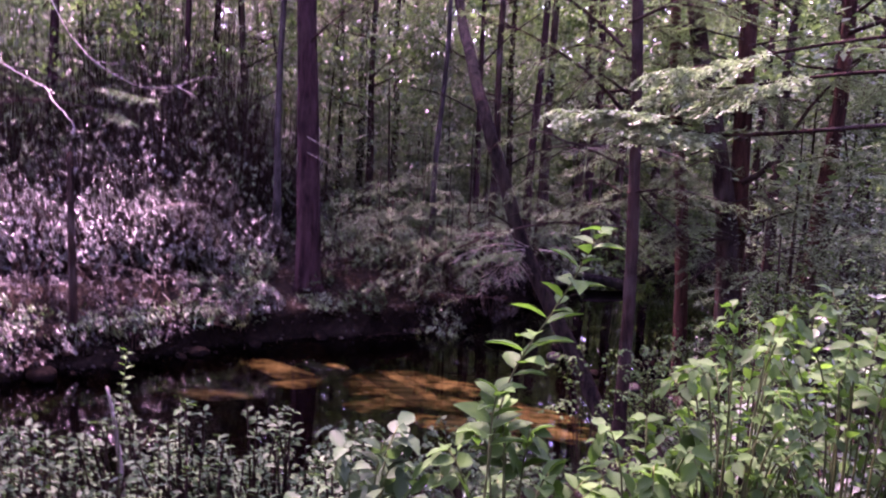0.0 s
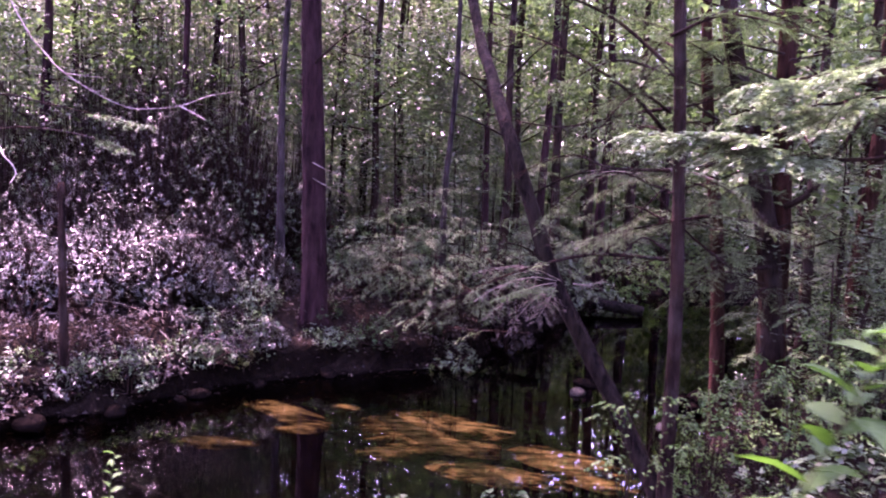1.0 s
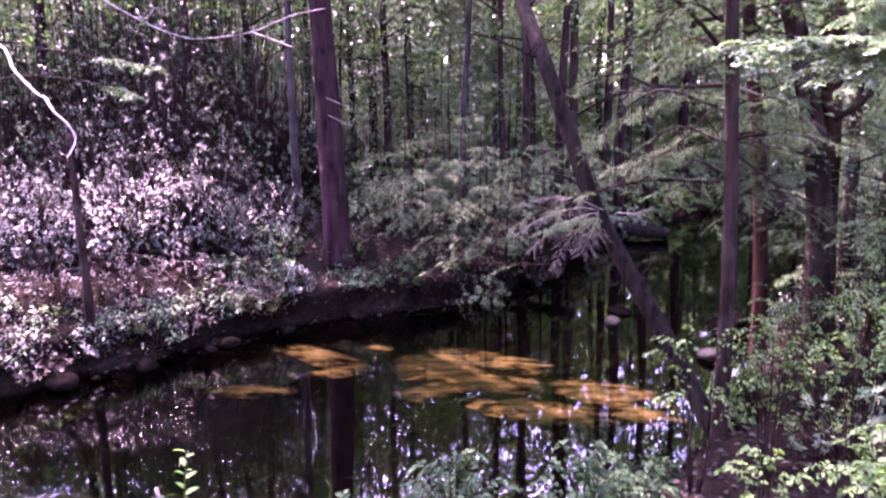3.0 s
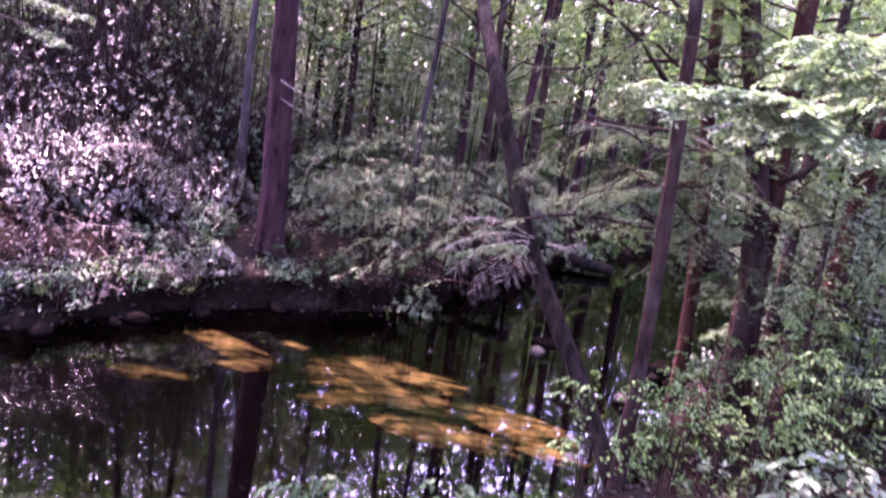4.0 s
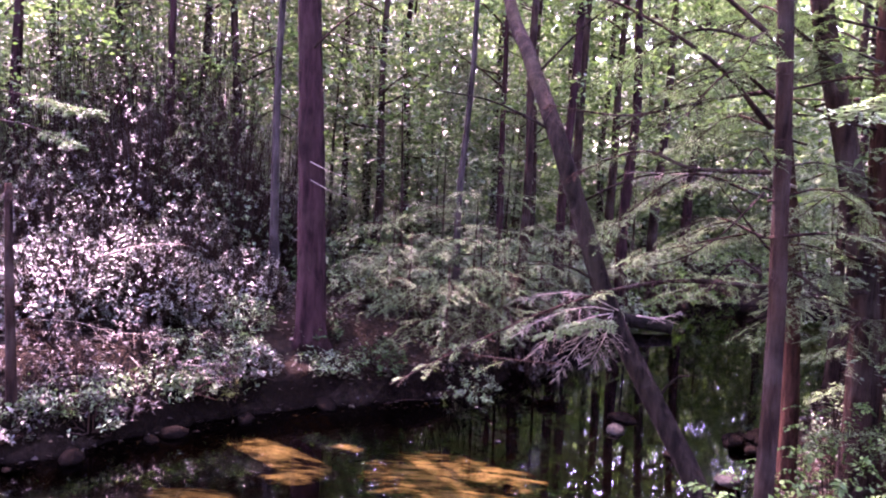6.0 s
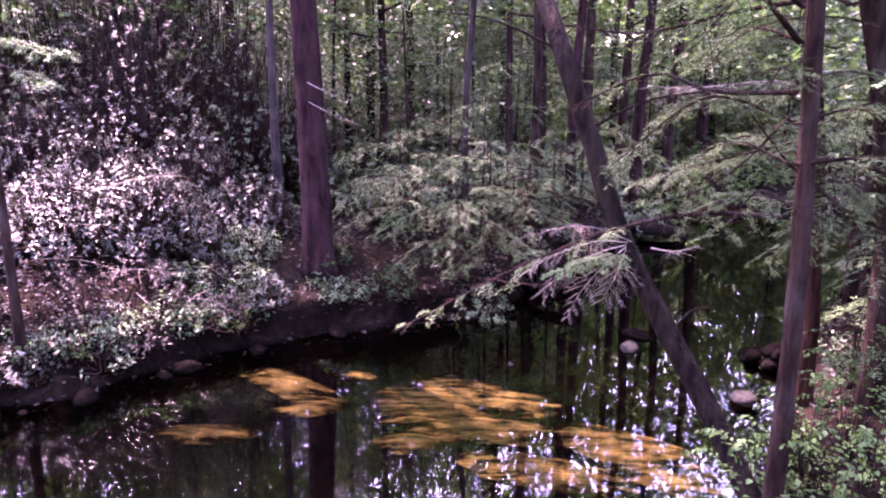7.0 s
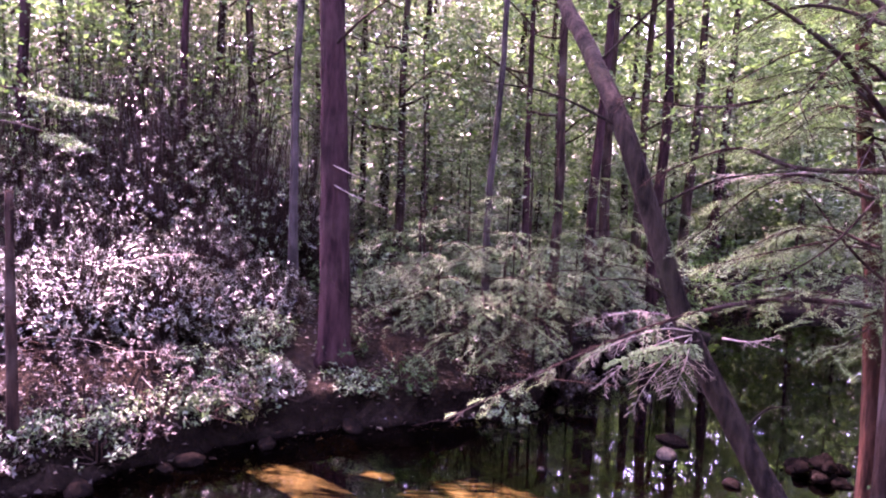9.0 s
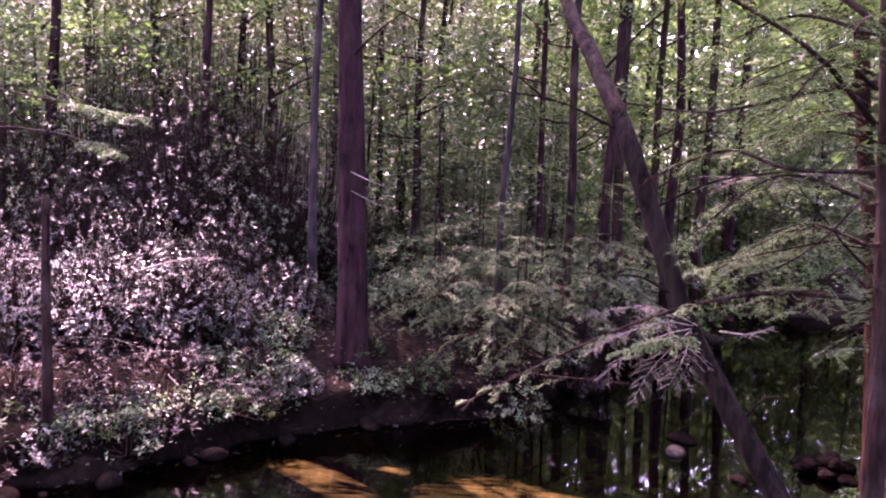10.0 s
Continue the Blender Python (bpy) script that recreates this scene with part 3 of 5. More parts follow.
# the big trunk on the far bank
pine = thing("pine_tree", (-2.36, 10.0, gz(-2.36, 10.0) - 0.12), "tall dark purplish-brown pine trunk on the mossy far bank", "tree")
pts = [(0, 0, 0), (-0.03, 0, 1.2), (-0.08, 0, 2.6), (-0.14, 0, 4.2), (-0.2, 0.1, 8), (-0.2, 0.1, 16)]
part("trunk", tube_mesh("trunk", curve_points(pts, 60), 0.175, 0.09, M_PINE, 22, 0.10, 0.05), pine)
for z, a, ln, up in ((2.42, 0.2, 0.22, 0.3), (2.15, -0.5, 0.7, -0.25), (1.95, -0.3, 0.75, -0.3), (1.0, -0.7, 0.4, -0.5), (3.35, 0.1, 0.75, 0.7), (3.1, 3.0, 0.3, 0.2), (2.5, 2.7, 0.2, 0.4)):
    d = np.array([math.cos(a), math.sin(a) - 0.35, 0])
    b = np.array([-0.08, -0.1, z])
    part("dead_branch", tube_mesh("dead_branch", curve_points([b, b + d * ln * 0.5 + [0, 0, up * ln * 0.6], b + d * ln + [0, 0, up * ln]], 6), 0.02 if up > 0.5 else 0.006, 0.002, M_DEAD if 1.9 < z < 2.2 else M_BARK, 5), pine, "short bare broken twig")
part("crown", crown_mesh(77, 10.0, 15, 1.4, 80, 40, 0.10, M_NEEDLE), pine, "", pose(-0.15, 0, 0))

# the thin dead trunk at the far bank's edge
snag = thing("dead_tree", (-4.3, 7.6, 0.0), "thin dark dead trunk standing at the water's edge", "tree")
part("trunk", tube_mesh("trunk", curve_points([(0, 0, -0.2), (-0.02, 0, 0.8), (-0.04, 0.02, 1.6), (-0.06, 0.05, 2.3)], 16), 0.05, 0.03, M_BARK, 9, 0.1), snag)
rr = random.Random(4)
for q in range(12):
    z = 0.5 + q * 0.15
    a = rr.uniform(0, 6.28)
    ln = rr.uniform(0.3, 0.8)
    b = np.array([-0.04, 0.03, z])
    e = b + np.array([math.cos(a) * ln, math.sin(a) * ln, rr.uniform(-0.1, 0.2) * ln])
    part("dead_branch", tube_mesh("dead_branch", curve_points([b, (b + e) / 2 + [0, 0, 0.04], e], 5), 0.007, 0.002, M_BARK, 4), snag)

# the leaning tree over the water
lean = thing("leaning_tree", (1.39, 6.15, gz(1.39, 6.15)), "weathered grey-brown tree leaning over the stream", "tree")
lp = [(1.66, 6.1, -0.2), (1.39, 6.15, 0.1), (1.15, 6.27, 0.55), (0.85, 6.42, 1.09), (0.51, 6.55, 1.7), (0.29, 6.6, 2.28), (0.06, 6.68, 2.9), (-0.12, 7.25, 3.45), (-0.29, 7.87, 4.0), (-0.6, 8.6, 5.6), (-0.9, 9.0, 9.5)]
lp = [tuple(np.array(p) - np.array(lean.location)) for p in lp]
part("trunk", tube_mesh("trunk", curve_points(lp, 70), 0.074, 0.045, M_LEAN, 16, 0.16, 0.03), lean)
for q, (i, dx, dz, ln) in enumerate(((14, -0.5, 0.3, 0.35), (22, 0.6, 0.5, 0.4), (30, -0.7, 0.2, 0.7), (36, 0.8, 0.3, 0.8), (41, -0.9, 0.25, 0.9), (46, 0.7, 0.6, 0.9))):
    b = curve_points(lp, 70)[i]
    e = b + np.array([dx, -0.3 + 0.2 * math.sin(q * 2.0), dz]) * ln
    part("dead_branch", tube_mesh("dead_branch", curve_points([b, (b + e) / 2 + [0, 0.02, 0.06], e], 8), 0.011, 0.003, M_LEAN, 6, 0.2), lean)
# unseen crown, set off the trunk to shade its upper part
part("crown", crown_mesh(78, 6.6, 9.0, 0.8, 60, 36, 0.1, M_CROWN), lean, "", pose(-3.0, 2.9, 0))


# ---- hemlocks ----
def bough(rng, pts, r0, start, count, twig, needles, sub=7, droop=0.25, live=1.0, needle=0.017, tilt=0.0):
    """A bough along pts: wood (V, F) and needle rows. Side twigs spread flat, in two rows; live is the share that bears needles."""
    V, F = [], []
    line = curve_points(pts, 26)
    tube(V, F, line, r0, r0 * 0.2, 6, 0.1)
    nb, nd, nn = [], [], []
    tg = unit(np.gradient(line, axis=0))
    for q in range(count):
        f = start + (1 - start) * (q + rng.uniform(0, 1)) / count
        i = min(int(f * 25), 24)
        b = line[i] + (line[i + 1] - line[i]) * (f * 25 - i)
        t = tg[i]
        side = unit(np.cross(t, [0, 0, 1])) * (1 if q % 2 else -1)
        ln = twig * rng.uniform(0.5, 1.1) * (1.15 - 0.7 * f)
        d = unit(side * rng.uniform(0.7, 1.1) + t * rng.uniform(0.4, 0.9) + np.array([0, 0, rng.uniform(-0.25, 0.2) + tilt]))
        e = b + d * ln + np.array([0, 0, -droop * ln])
        tl = curve_points([b, (b + e) / 2 + [0, 0, 0.05 * ln], e], 5)
        tube(V, F, tl, r0 * 0.16 + 0.001, 0.0008, 3)
        alive = rng.uniform() < live
        segs = [tl]
        for w in range(sub):
            g = 0.15 + 0.85 * (w + rng.uniform(0, 1)) / sub
            j = min(int(g * 4), 3)
            bb = tl[j] + (tl[j + 1] - tl[j]) * (g * 4 - j)
            dt = unit(tl[j + 1] - tl[j])
            s2 = unit(np.cross(dt, [0, 0, 1])) * (1 if w % 2 else -1)
            l2 = ln * rng.uniform(0.2, 0.42) * (1.1 - 0.6 * g)
            ee = bb + unit(s2 * 0.9 + dt * rng.uniform(0.5, 1.0) + np.array([0, 0, rng.uniform(-0.3, 0.15)])) * l2
            sl = curve_points([bb, (bb + ee) / 2 + [0, 0, 0.01], ee], 3)
            tube(V, F, sl, 0.0016, 0.0006, 3)
            segs.append(sl)
        if alive and needles:
            for sl in segs:
                m = max(4, int(np.linalg.norm(sl[-1] - sl[0]) * needles))
                for u in np.linspace(0.08, 1, m):
                    x = u * (len(sl) - 1)
                    j = min(int(x), len(sl) - 2)
                    p = sl[j] + (sl[j + 1] - sl[j]) * (x - j)
                    dt = unit(sl[j + 1] - sl[j])
                    s2 = unit(np.cross(dt, [0, 0, 1]))
                    for sg in (1, -1):
                        nb.append(p)
                        nd.append(s2 * sg + dt * 0.45 + np.array([0, 0, rng.normal() * 0.18]))
                        nn.append([rng.normal() * 0.25, rng.normal() * 0.25, 1])
    wood = (V, F)
    nee = None
    if nb:
        nee = (np.array(nb), np.array(nd), np.array(nn), needle * rng.uniform(0.7, 1.2, len(nb)))
    return wood, nee


def add_bough(root, rng, pts, **kw):
    mat = kw.pop("mat", M_BARK)
    nw = kw.pop("nw", 0.25)
    skin = kw.pop("skin", M_NEEDLE)
    base = Vector(root.location)
    loc = [np.array(p) - np.array(base) for p in pts]
    wood, nee = bough(rng, loc, **kw)
    b = part("bough", mesh_of("bough", wood[0], wood[1], mat), root)
    if nee:
        part("needles", leaves_mesh("needles", nee[0], nee[1], nee[2], nee[3], nee[3] * nw, skin, False, 0.05), b)
    return b


hr = np.random.default_rng(5)
# slim hemlock by the water with long flat boughs
hem = thing("hemlock_tree", (1.34, 6.06, gz(1.34, 6.06) - 0.05), "slim dark hemlock with long half-bare boughs over the water", "tree", "hemlocks")
hz0 = hem.location.z
part("trunk", tube_mesh("trunk", curve_points([(0.02, 0, 0), (0.02, 0, 0.8), (0.0, 0, 1.7), (-0.07, 0, 2.9), (-0.2, 0, 5), (-0.3, 0.1, 10)], 40), 0.058, 0.035, M_BARK, 14, 0.1, 0.02), hem)
add_bough(hem, hr, [(1.25, 6.05, 2.02), (0.75, 5.95, 2.04), (0.3, 5.9, 1.94), (-0.2, 5.85, 1.72), (-0.8, 5.8, 1.38)], r0=0.016, start=0.25, count=26, twig=0.26, needles=150, live=0.5, droop=0.12)
add_bough(hem, hr, [(1.22, 6.05, 2.66), (0.8, 6.0, 2.66), (0.5, 6.0, 2.74), (0.15, 6.0, 2.6)], r0=0.016, start=0.3, count=16, twig=0.4, needles=150, live=0.5)
add_bough(hem, hr, [(1.2, 6.05, 2.9), (0.85, 5.9, 3.2), (0.37, 5.8, 3.45), (-0.1, 5.8, 3.6)], r0=0.016, start=0.25, count=22, twig=0.5, needles=150, live=0.7)
add_bough(hem, hr, [(1.2, 6.05, 2.55), (0.95, 5.95, 2.3), (0.7, 5.9, 2.15), (0.4, 5.85, 2.1)], r0=0.007, start=0.4, count=12, twig=0.3, needles=120, live=0.5)
add_bough(hem, hr, [(1.2, 6.05, 3.1), (0.9, 6.1, 3.05), (0.45, 6.2, 2.95), (0.0, 6.3, 3.0)], r0=0.016, start=0.25, count=16, twig=0.45, needles=150, live=0.4)
add_bough(hem, hr, [(1.25, 6.05, 2.3), (1.6, 5.9, 2.35), (2.1, 5.8, 2.25)], r0=0.013, start=0.25, count=14, twig=0.45, needles=150, live=0.9)
add_bough(hem, hr, [(1.15, 6.05, 3.6), (1.5, 5.8, 3.7), (2.1, 5.6, 3.5)], r0=0.015, start=0.2, count=18, twig=0.5, needles=150, live=0.9)
add_bough(hem, hr, [(1.15, 6.05, 3.4), (0.75, 6.2, 3.75), (0.2, 6.3, 4.0), (-0.3, 6.3, 4.2)], r0=0.016, start=0.25, count=20, twig=0.5, needles=130, live=0.6)
part("crown", crown_mesh(80, 4.6, 11, 1.1, 60, 40, 0.07, M_NEEDLE), hem)

# reddish trunk and the forked pair behind it
red = thing("hemlock_tree", (2.3, 8.15, gz(2.3, 8.15) - 0.05), "reddish-brown hemlock trunk on the near bank", "tree", "hemlocks")
part("trunk", tube_mesh("trunk", curve_points([(0.02, 0, 0), (0, 0, 0.8), (-0.12, 0, 2.2), (-0.3, 0, 3.4), (-0.5, 0, 6), (-0.6, 0, 10)], 36), 0.08, 0.04, M_RED, 14, 0.1, 0.02), red)
add_bough(red, hr, [(2.2, 8.1, 2.3), (1.7, 7.9, 2.2), (1.2, 7.7, 2.1), (0.8, 7.6, 2.0)], r0=0.014, start=0.25, count=28, twig=0.55, needles=120, live=0.7, nw=0.35)
add_bough(red, hr, [(2.15, 8.1, 2.6), (1.7, 7.8, 2.7), (1.2, 7.7, 2.66), (0.8, 7.6, 2.65)], r0=0.014, start=0.35, count=16, twig=0.45, needles=120, live=0.35, mat=M_DEAD)
add_bough(red, hr, [(2.1, 8.1, 3.2), (1.6, 7.9, 3.4), (1.0, 7.8, 3.3)], r0=0.014, start=0.25, count=28, twig=0.6, needles=120, live=0.8, nw=0.35)
add_bough(red, hr, [(2.0, 8.1, 3.8), (1.5, 8.2, 4.1), (0.9, 8.2, 4.2)], r0=0.014, start=0.2, count=28, twig=0.6, needles=120, live=0.8, nw=0.35)
part("crown", crown_mesh(81, 4.8, 11, 1.3, 70, 40, 0.07, M_NEEDLE), red, "", pose(-0.5, 0, 0))
fork = thing("hemlock_tree", (2.6, 7.6, gz(2.6, 7.6) - 0.05), "stout dark hemlock forking into two trunks", "tree", "hemlocks")
part("trunk", tube_mesh("trunk", curve_points([(0.02, 0, 0), (0, 0, 0.8), (-0.08, 0, 1.7), (-0.28, 0, 2.6), (-0.62, 0, 3.9), (-0.9, 0, 6), (-1.2, 0, 10)], 36), 0.13, 0.05, M_BARK, 14, 0.1, 0.03), fork)
part("trunk", tube_mesh("trunk", curve_points([(0.1, 0.05, 0), (0.05, 0.05, 0.9), (0.02, 0.05, 1.8), (-0.08, 0.05, 3.8), (-0.1, 0.05, 6), (-0.1, 0, 10)], 36), 0.12, 0.05, M_RED, 14, 0.1, 0.03), fork)
add_bough(fork, hr, [(2.6, 7.55, 2.4), (2.75, 7.4, 2.55), (2.95, 7.4, 2.9), (3.2, 7.4, 3.3), (3.7, 7.4, 3.8)], r0=0.035, start=0.5, count=14, twig=0.5, needles=110, live=0.8)
add_bough(fork, hr, [(2.3, 7.6, 3.4), (1.8, 7.4, 3.7), (1.3, 7.2, 3.9)], r0=0.016, start=0.25, count=28, twig=0.55, needles=120, live=0.8, nw=0.35)
add_bough(fork, hr, [(2.6, 7.5, 1.6), (2.3, 7.1, 1.7), (2.0, 6.8, 1.5)], r0=0.012, start=0.2, count=16, twig=0.5, needles=130, live=1.0)
add_bough(fork, hr, [(2.7, 7.5, 2.0), (3.1, 7.1, 2.2), (3.6, 6.8, 2.0)], r0=0.014, start=0.2, count=30, twig=0.7, needles=120, live=1.0, nw=0.35)
add_bough(fork, hr, [(2.7, 7.5, 3.2), (3.1, 7.1, 3.4), (3.6, 6.8, 3.2)], r0=0.014, start=0.2, count=30, twig=0.7, needles=120, live=1.0, nw=0.35)
part("crown", crown_mesh(82, 4.6, 11, 1.5, 80, 40, 0.07, M_NEEDLE), fork, "", pose(-0.5, 0, 0))

add_bough(fork, hr, [(2.5, 7.5, 1.85), (2.1, 7.2, 1.85), (1.9, 7.2, 1.97), (1.66, 7.2, 2.15), (1.42, 7.2, 2.42), (1.22, 7.2, 2.65)], r0=0.018, start=0.3, count=16, twig=0.4, needles=120, live=0.4)
for q in range(16):
    z = 1.9 + q * 0.15
    s = red if q % 2 else fork
    bx, by = (2.2, 8.1) if q % 2 else (2.5, 7.5)
    a = 2.6 + q * 1.9
    ln = 0.9 + 0.4 * math.sin(q * 2.2)
    e = (bx + math.cos(a) * ln, by - abs(math.sin(a)) * ln * 0.8, z - 0.12)
    add_bough(s, hr, [(bx, by, z), ((bx + e[0]) / 2, (by + e[1]) / 2, z + 0.08), e], r0=0.011, start=0.2, count=22, twig=0.5, needles=110, live=0.75, nw=0.38, needle=0.02)
for q in range(9):
    z = 2.1 + q * 0.2
    a = 2.2 + q * 2.1
    ln = 0.7 + 0.3 * math.sin(q * 1.7)
    e = (1.22 + math.cos(a) * ln, 6.05 - math.sin(a) * ln * 0.7, z - 0.1)
    add_bough(hem, hr, [(1.22, 6.05, z), ((1.22 + e[0]) / 2, (6.05 + e[1]) / 2, z + 0.08), e], r0=0.009, start=0.2, count=16, twig=0.36, needles=120, live=0.6, nw=0.35)

# layers of dark boughs that reach across the pool
reach = random.Random(31)
for q in range(20):
    s, bx, by = ((hem, 1.2, 6.05), (red, 2.15, 8.1), (fork, 2.45, 7.5))[q % 3]
    z = 1.75 + 2.5 * (q // 3) / 6 + reach.uniform(-0.1, 0.1)
    a = math.pi + reach.uniform(-0.5, 0.6)
    if q % 3 == 0 and z < 2.5:
        continue
    ln = reach.uniform(0.9, 1.5) * (0.75 if q % 3 == 0 else 1.0)
    e = (bx + math.cos(a) * ln, by + math.sin(a) * ln, z - reach.uniform(0.0, 0.25))
    add_bough(s, hr, [(bx, by, z), ((bx + e[0]) / 2, (by + e[1]) / 2, z + 0.1), e], r0=0.012, start=0.2, count=20, twig=0.5, needles=100, sub=6, live=0.7, nw=0.38, needle=0.02)

# more trunks in the dark wood on the near bank's far side
for k, (x, y, dia, m) in enumerate(((3.4, 8.9, 0.13, M_BARK), (3.75, 8.4, 0.2, M_RED), (4.3, 9.8, 0.16, M_BARK), (5.0, 9.0, 0.22, M_PINE), (3.9, 11.0, 0.14, M_BARK), (5.6, 11.5, 0.2, M_BARK), (4.8, 12.6, 0.15, M_PINE), (6.6, 13.5, 0.2, M_BARK))):
    forest_tree(x, y, dia, m, 200 + k, (0.3 * math.sin(k * 3.1), 0.1), 12.0, True, 0.0, "dark hemlock trunk in the shaded wood")
for k, (x, y, h) in enumerate(((4.2, 8.9, 3.2), (4.9, 10.3, 4.0), (5.8, 10.2, 3.6), (5.2, 13.9, 4.0), (3.3, 7.2, 2.0))):
    sapling(x, y, h, 300 + k)

# hemlock beside the camera, its sunlit bough reaching into view
near = thing("hemlock_tree", (2.5, 3.4, gz(2.5, 3.4) - 0.05), "hemlock with a bright sunlit flat bough reaching over the bank", "tree", "hemlocks")
part("trunk", tube_mesh("trunk", curve_points([(0, 0, 0), (0.02, 0, 2), (0, 0, 5), (0.05, 0, 10)], 24), 0.11, 0.05, M_BARK, 12, 0.1, 0.02), near)
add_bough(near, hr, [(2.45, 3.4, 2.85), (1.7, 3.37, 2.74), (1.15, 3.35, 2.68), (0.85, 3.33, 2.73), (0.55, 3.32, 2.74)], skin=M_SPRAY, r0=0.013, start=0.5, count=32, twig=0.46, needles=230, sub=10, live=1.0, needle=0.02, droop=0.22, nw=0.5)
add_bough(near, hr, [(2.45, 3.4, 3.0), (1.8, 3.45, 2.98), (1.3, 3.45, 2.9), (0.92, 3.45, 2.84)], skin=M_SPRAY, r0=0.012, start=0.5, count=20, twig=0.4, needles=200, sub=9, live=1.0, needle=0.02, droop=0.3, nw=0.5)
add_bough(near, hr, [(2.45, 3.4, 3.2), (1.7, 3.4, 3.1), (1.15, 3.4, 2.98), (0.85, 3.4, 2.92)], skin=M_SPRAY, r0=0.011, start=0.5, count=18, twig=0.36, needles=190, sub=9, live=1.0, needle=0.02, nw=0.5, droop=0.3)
part("crown", crown_mesh(83, 4.2, 10, 1.2, 50, 40, 0.06, M_NEEDLE), near)

# dead twig fan hanging from the leaning tree, with one leafy spray
fan = thing("fallen_branch", (0.5, 6.52, 1.72), "pale bare branch caught on the leaning tree", "branch")
for q, pts in enumerate(([(0.53, 6.5, 1.76), (0.3, 6.4, 1.86), (0.1, 6.32, 1.87), (-0.12, 6.25, 1.82)], [(0.5, 6.5, 1.74), (0.32, 6.35, 1.72), (0.12, 6.25, 1.62), (-0.02, 6.2, 1.5)],
                         [(0.5, 6.5, 1.73), (0.36, 6.32, 1.66), (0.22, 6.2, 1.53), (0.14, 6.15, 1.38)], [(0.5, 6.48, 1.76), (0.3, 6.3, 1.8), (0.05, 6.2, 1.73), (-0.1, 6.15, 1.64)], [(0.5, 6.5, 1.72), (0.42, 6.3, 1.6), (0.34, 6.2, 1.48)])):
    add_bough(fan, hr, pts, r0=0.005, start=0.25, count=16, twig=0.2, needles=0, live=0.0, mat=M_DEAD, sub=7, droop=0.3)
add_bough(fan, hr, [(0.5, 6.35, 1.74), (0.3, 6.2, 1.72), (0.06, 6.1, 1.66)], skin=M_NEEDLE, r0=0.005, start=0.15, count=16, twig=0.2, needles=210, live=1.0, needle=0.022, nw=0.4)
add_bough(fan, hr, [(0.62, 6.35, 1.76), (0.72, 6.2, 1.78), (0.82, 6.1, 1.84)], r0=0.006, start=0.3, count=8, twig=0.15, needles=0, live=0.0, mat=M_DEAD, sub=4)

# young hemlocks that spread low flat sprays over the far bank and the water's edge
for q, (x, y, h, reach_x, reach_y) in enumerate(((-0.5, 11.2, 1.6, -0.75, -1.1), (-0.6, 11.7, 1.9, -1.0, -1.0), (0.0, 11.6, 1.7, -0.25, -1.0), (-1.35, 10.7, 1.2, -0.2, -0.9),
                                                (-0.85, 10.5, 1.15, 0.1, -0.9), (-0.2, 10.9, 1.3, 0.2, -1.0), (0.35, 12.3, 1.6, 0.1, -1.1), (-1.7, 11.6, 1.5, 0.1, -0.8), (0.7, 13.2, 1.7, 0.2, -0.9))):
    z = gz(x, y)
    root = thing("hemlock_sapling", (x, y, z - 0.03), "low young hemlock spreading flat boughs over the bank", "young tree", "hemlock saplings")
    part("trunk", tube_mesh("trunk", curve_points([(0, 0, 0), (0.02, 0, h * 0.6), (0.02, 0.05, h)], 6), 0.022, 0.006, M_BARK, 6), root)
    for w in range(6):
        f = (w + 0.5) / 6
        b = np.array([x, y, z + h * (0.35 + 0.6 * f)])
        side = (w % 3 - 1) * 0.75
        e = b + np.array([reach_x + side, reach_y * (1.15 - 0.35 * f) + 0.3 * abs(side), -0.28 + 0.2 * f])
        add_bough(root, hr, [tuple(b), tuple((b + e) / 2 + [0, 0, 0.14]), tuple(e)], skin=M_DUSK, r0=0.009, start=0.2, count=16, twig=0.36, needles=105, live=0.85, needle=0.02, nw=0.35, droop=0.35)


def young_hemlock(x, y, h, k, label="dense young hemlock with drooping flat sprays"):
    r = np.random.default_rng(500 + k)
    z = gz(x, y) - 0.05
    root = thing("young_hemlock", (x, y, z), label, "young tree", "young hemlocks")
    part("trunk", tube_mesh("trunk", curve_points([(0, 0, 0), (0.03, 0, h * 0.5), (0, 0.03, h)], 8), 0.02 + 0.006 * h, 0.006, M_BARK, 6), root)
    tiers = int(h / 0.27)
    for q in range(tiers):
        f = (q + 0.5) / tiers
        a = q * 2.4 + r.uniform(-0.3, 0.3)
        ln = (1.15 - 0.8 * f) * min(1.2, 0.35 + h * 0.22) * r.uniform(0.8, 1.15)
        b = np.array([x, y, z + 0.25 + f * (h - 0.3)])
        d = np.array([math.cos(a), math.sin(a), 0])
        add_bough(root, r, [tuple(b), tuple(b + d * ln * 0.5 + [0, 0, 0.06]), tuple(b + d * ln - [0, 0, 0.12 * ln])], r0=0.009, start=0.15, count=11, twig=0.45, needles=56, sub=5, live=0.95, needle=0.03, nw=0.4)


for k, (x, y, h) in enumerate(((3.25, 7.9, 2.8), (3.9, 9.3, 3.4), (4.6, 8.4, 3.6), (5.2, 10.6, 3.6), (2.75, 6.8, 1.7), (4.2, 11.8, 3.2), (-0.3, 12.2, 2.4), (0.9, 14.0, 2.6), (-1.2, 13.4, 2.2), (2.4, 16.9, 2.6), (3.6, 6.4, 3.0))):
    young_hemlock(x, y, h, k)

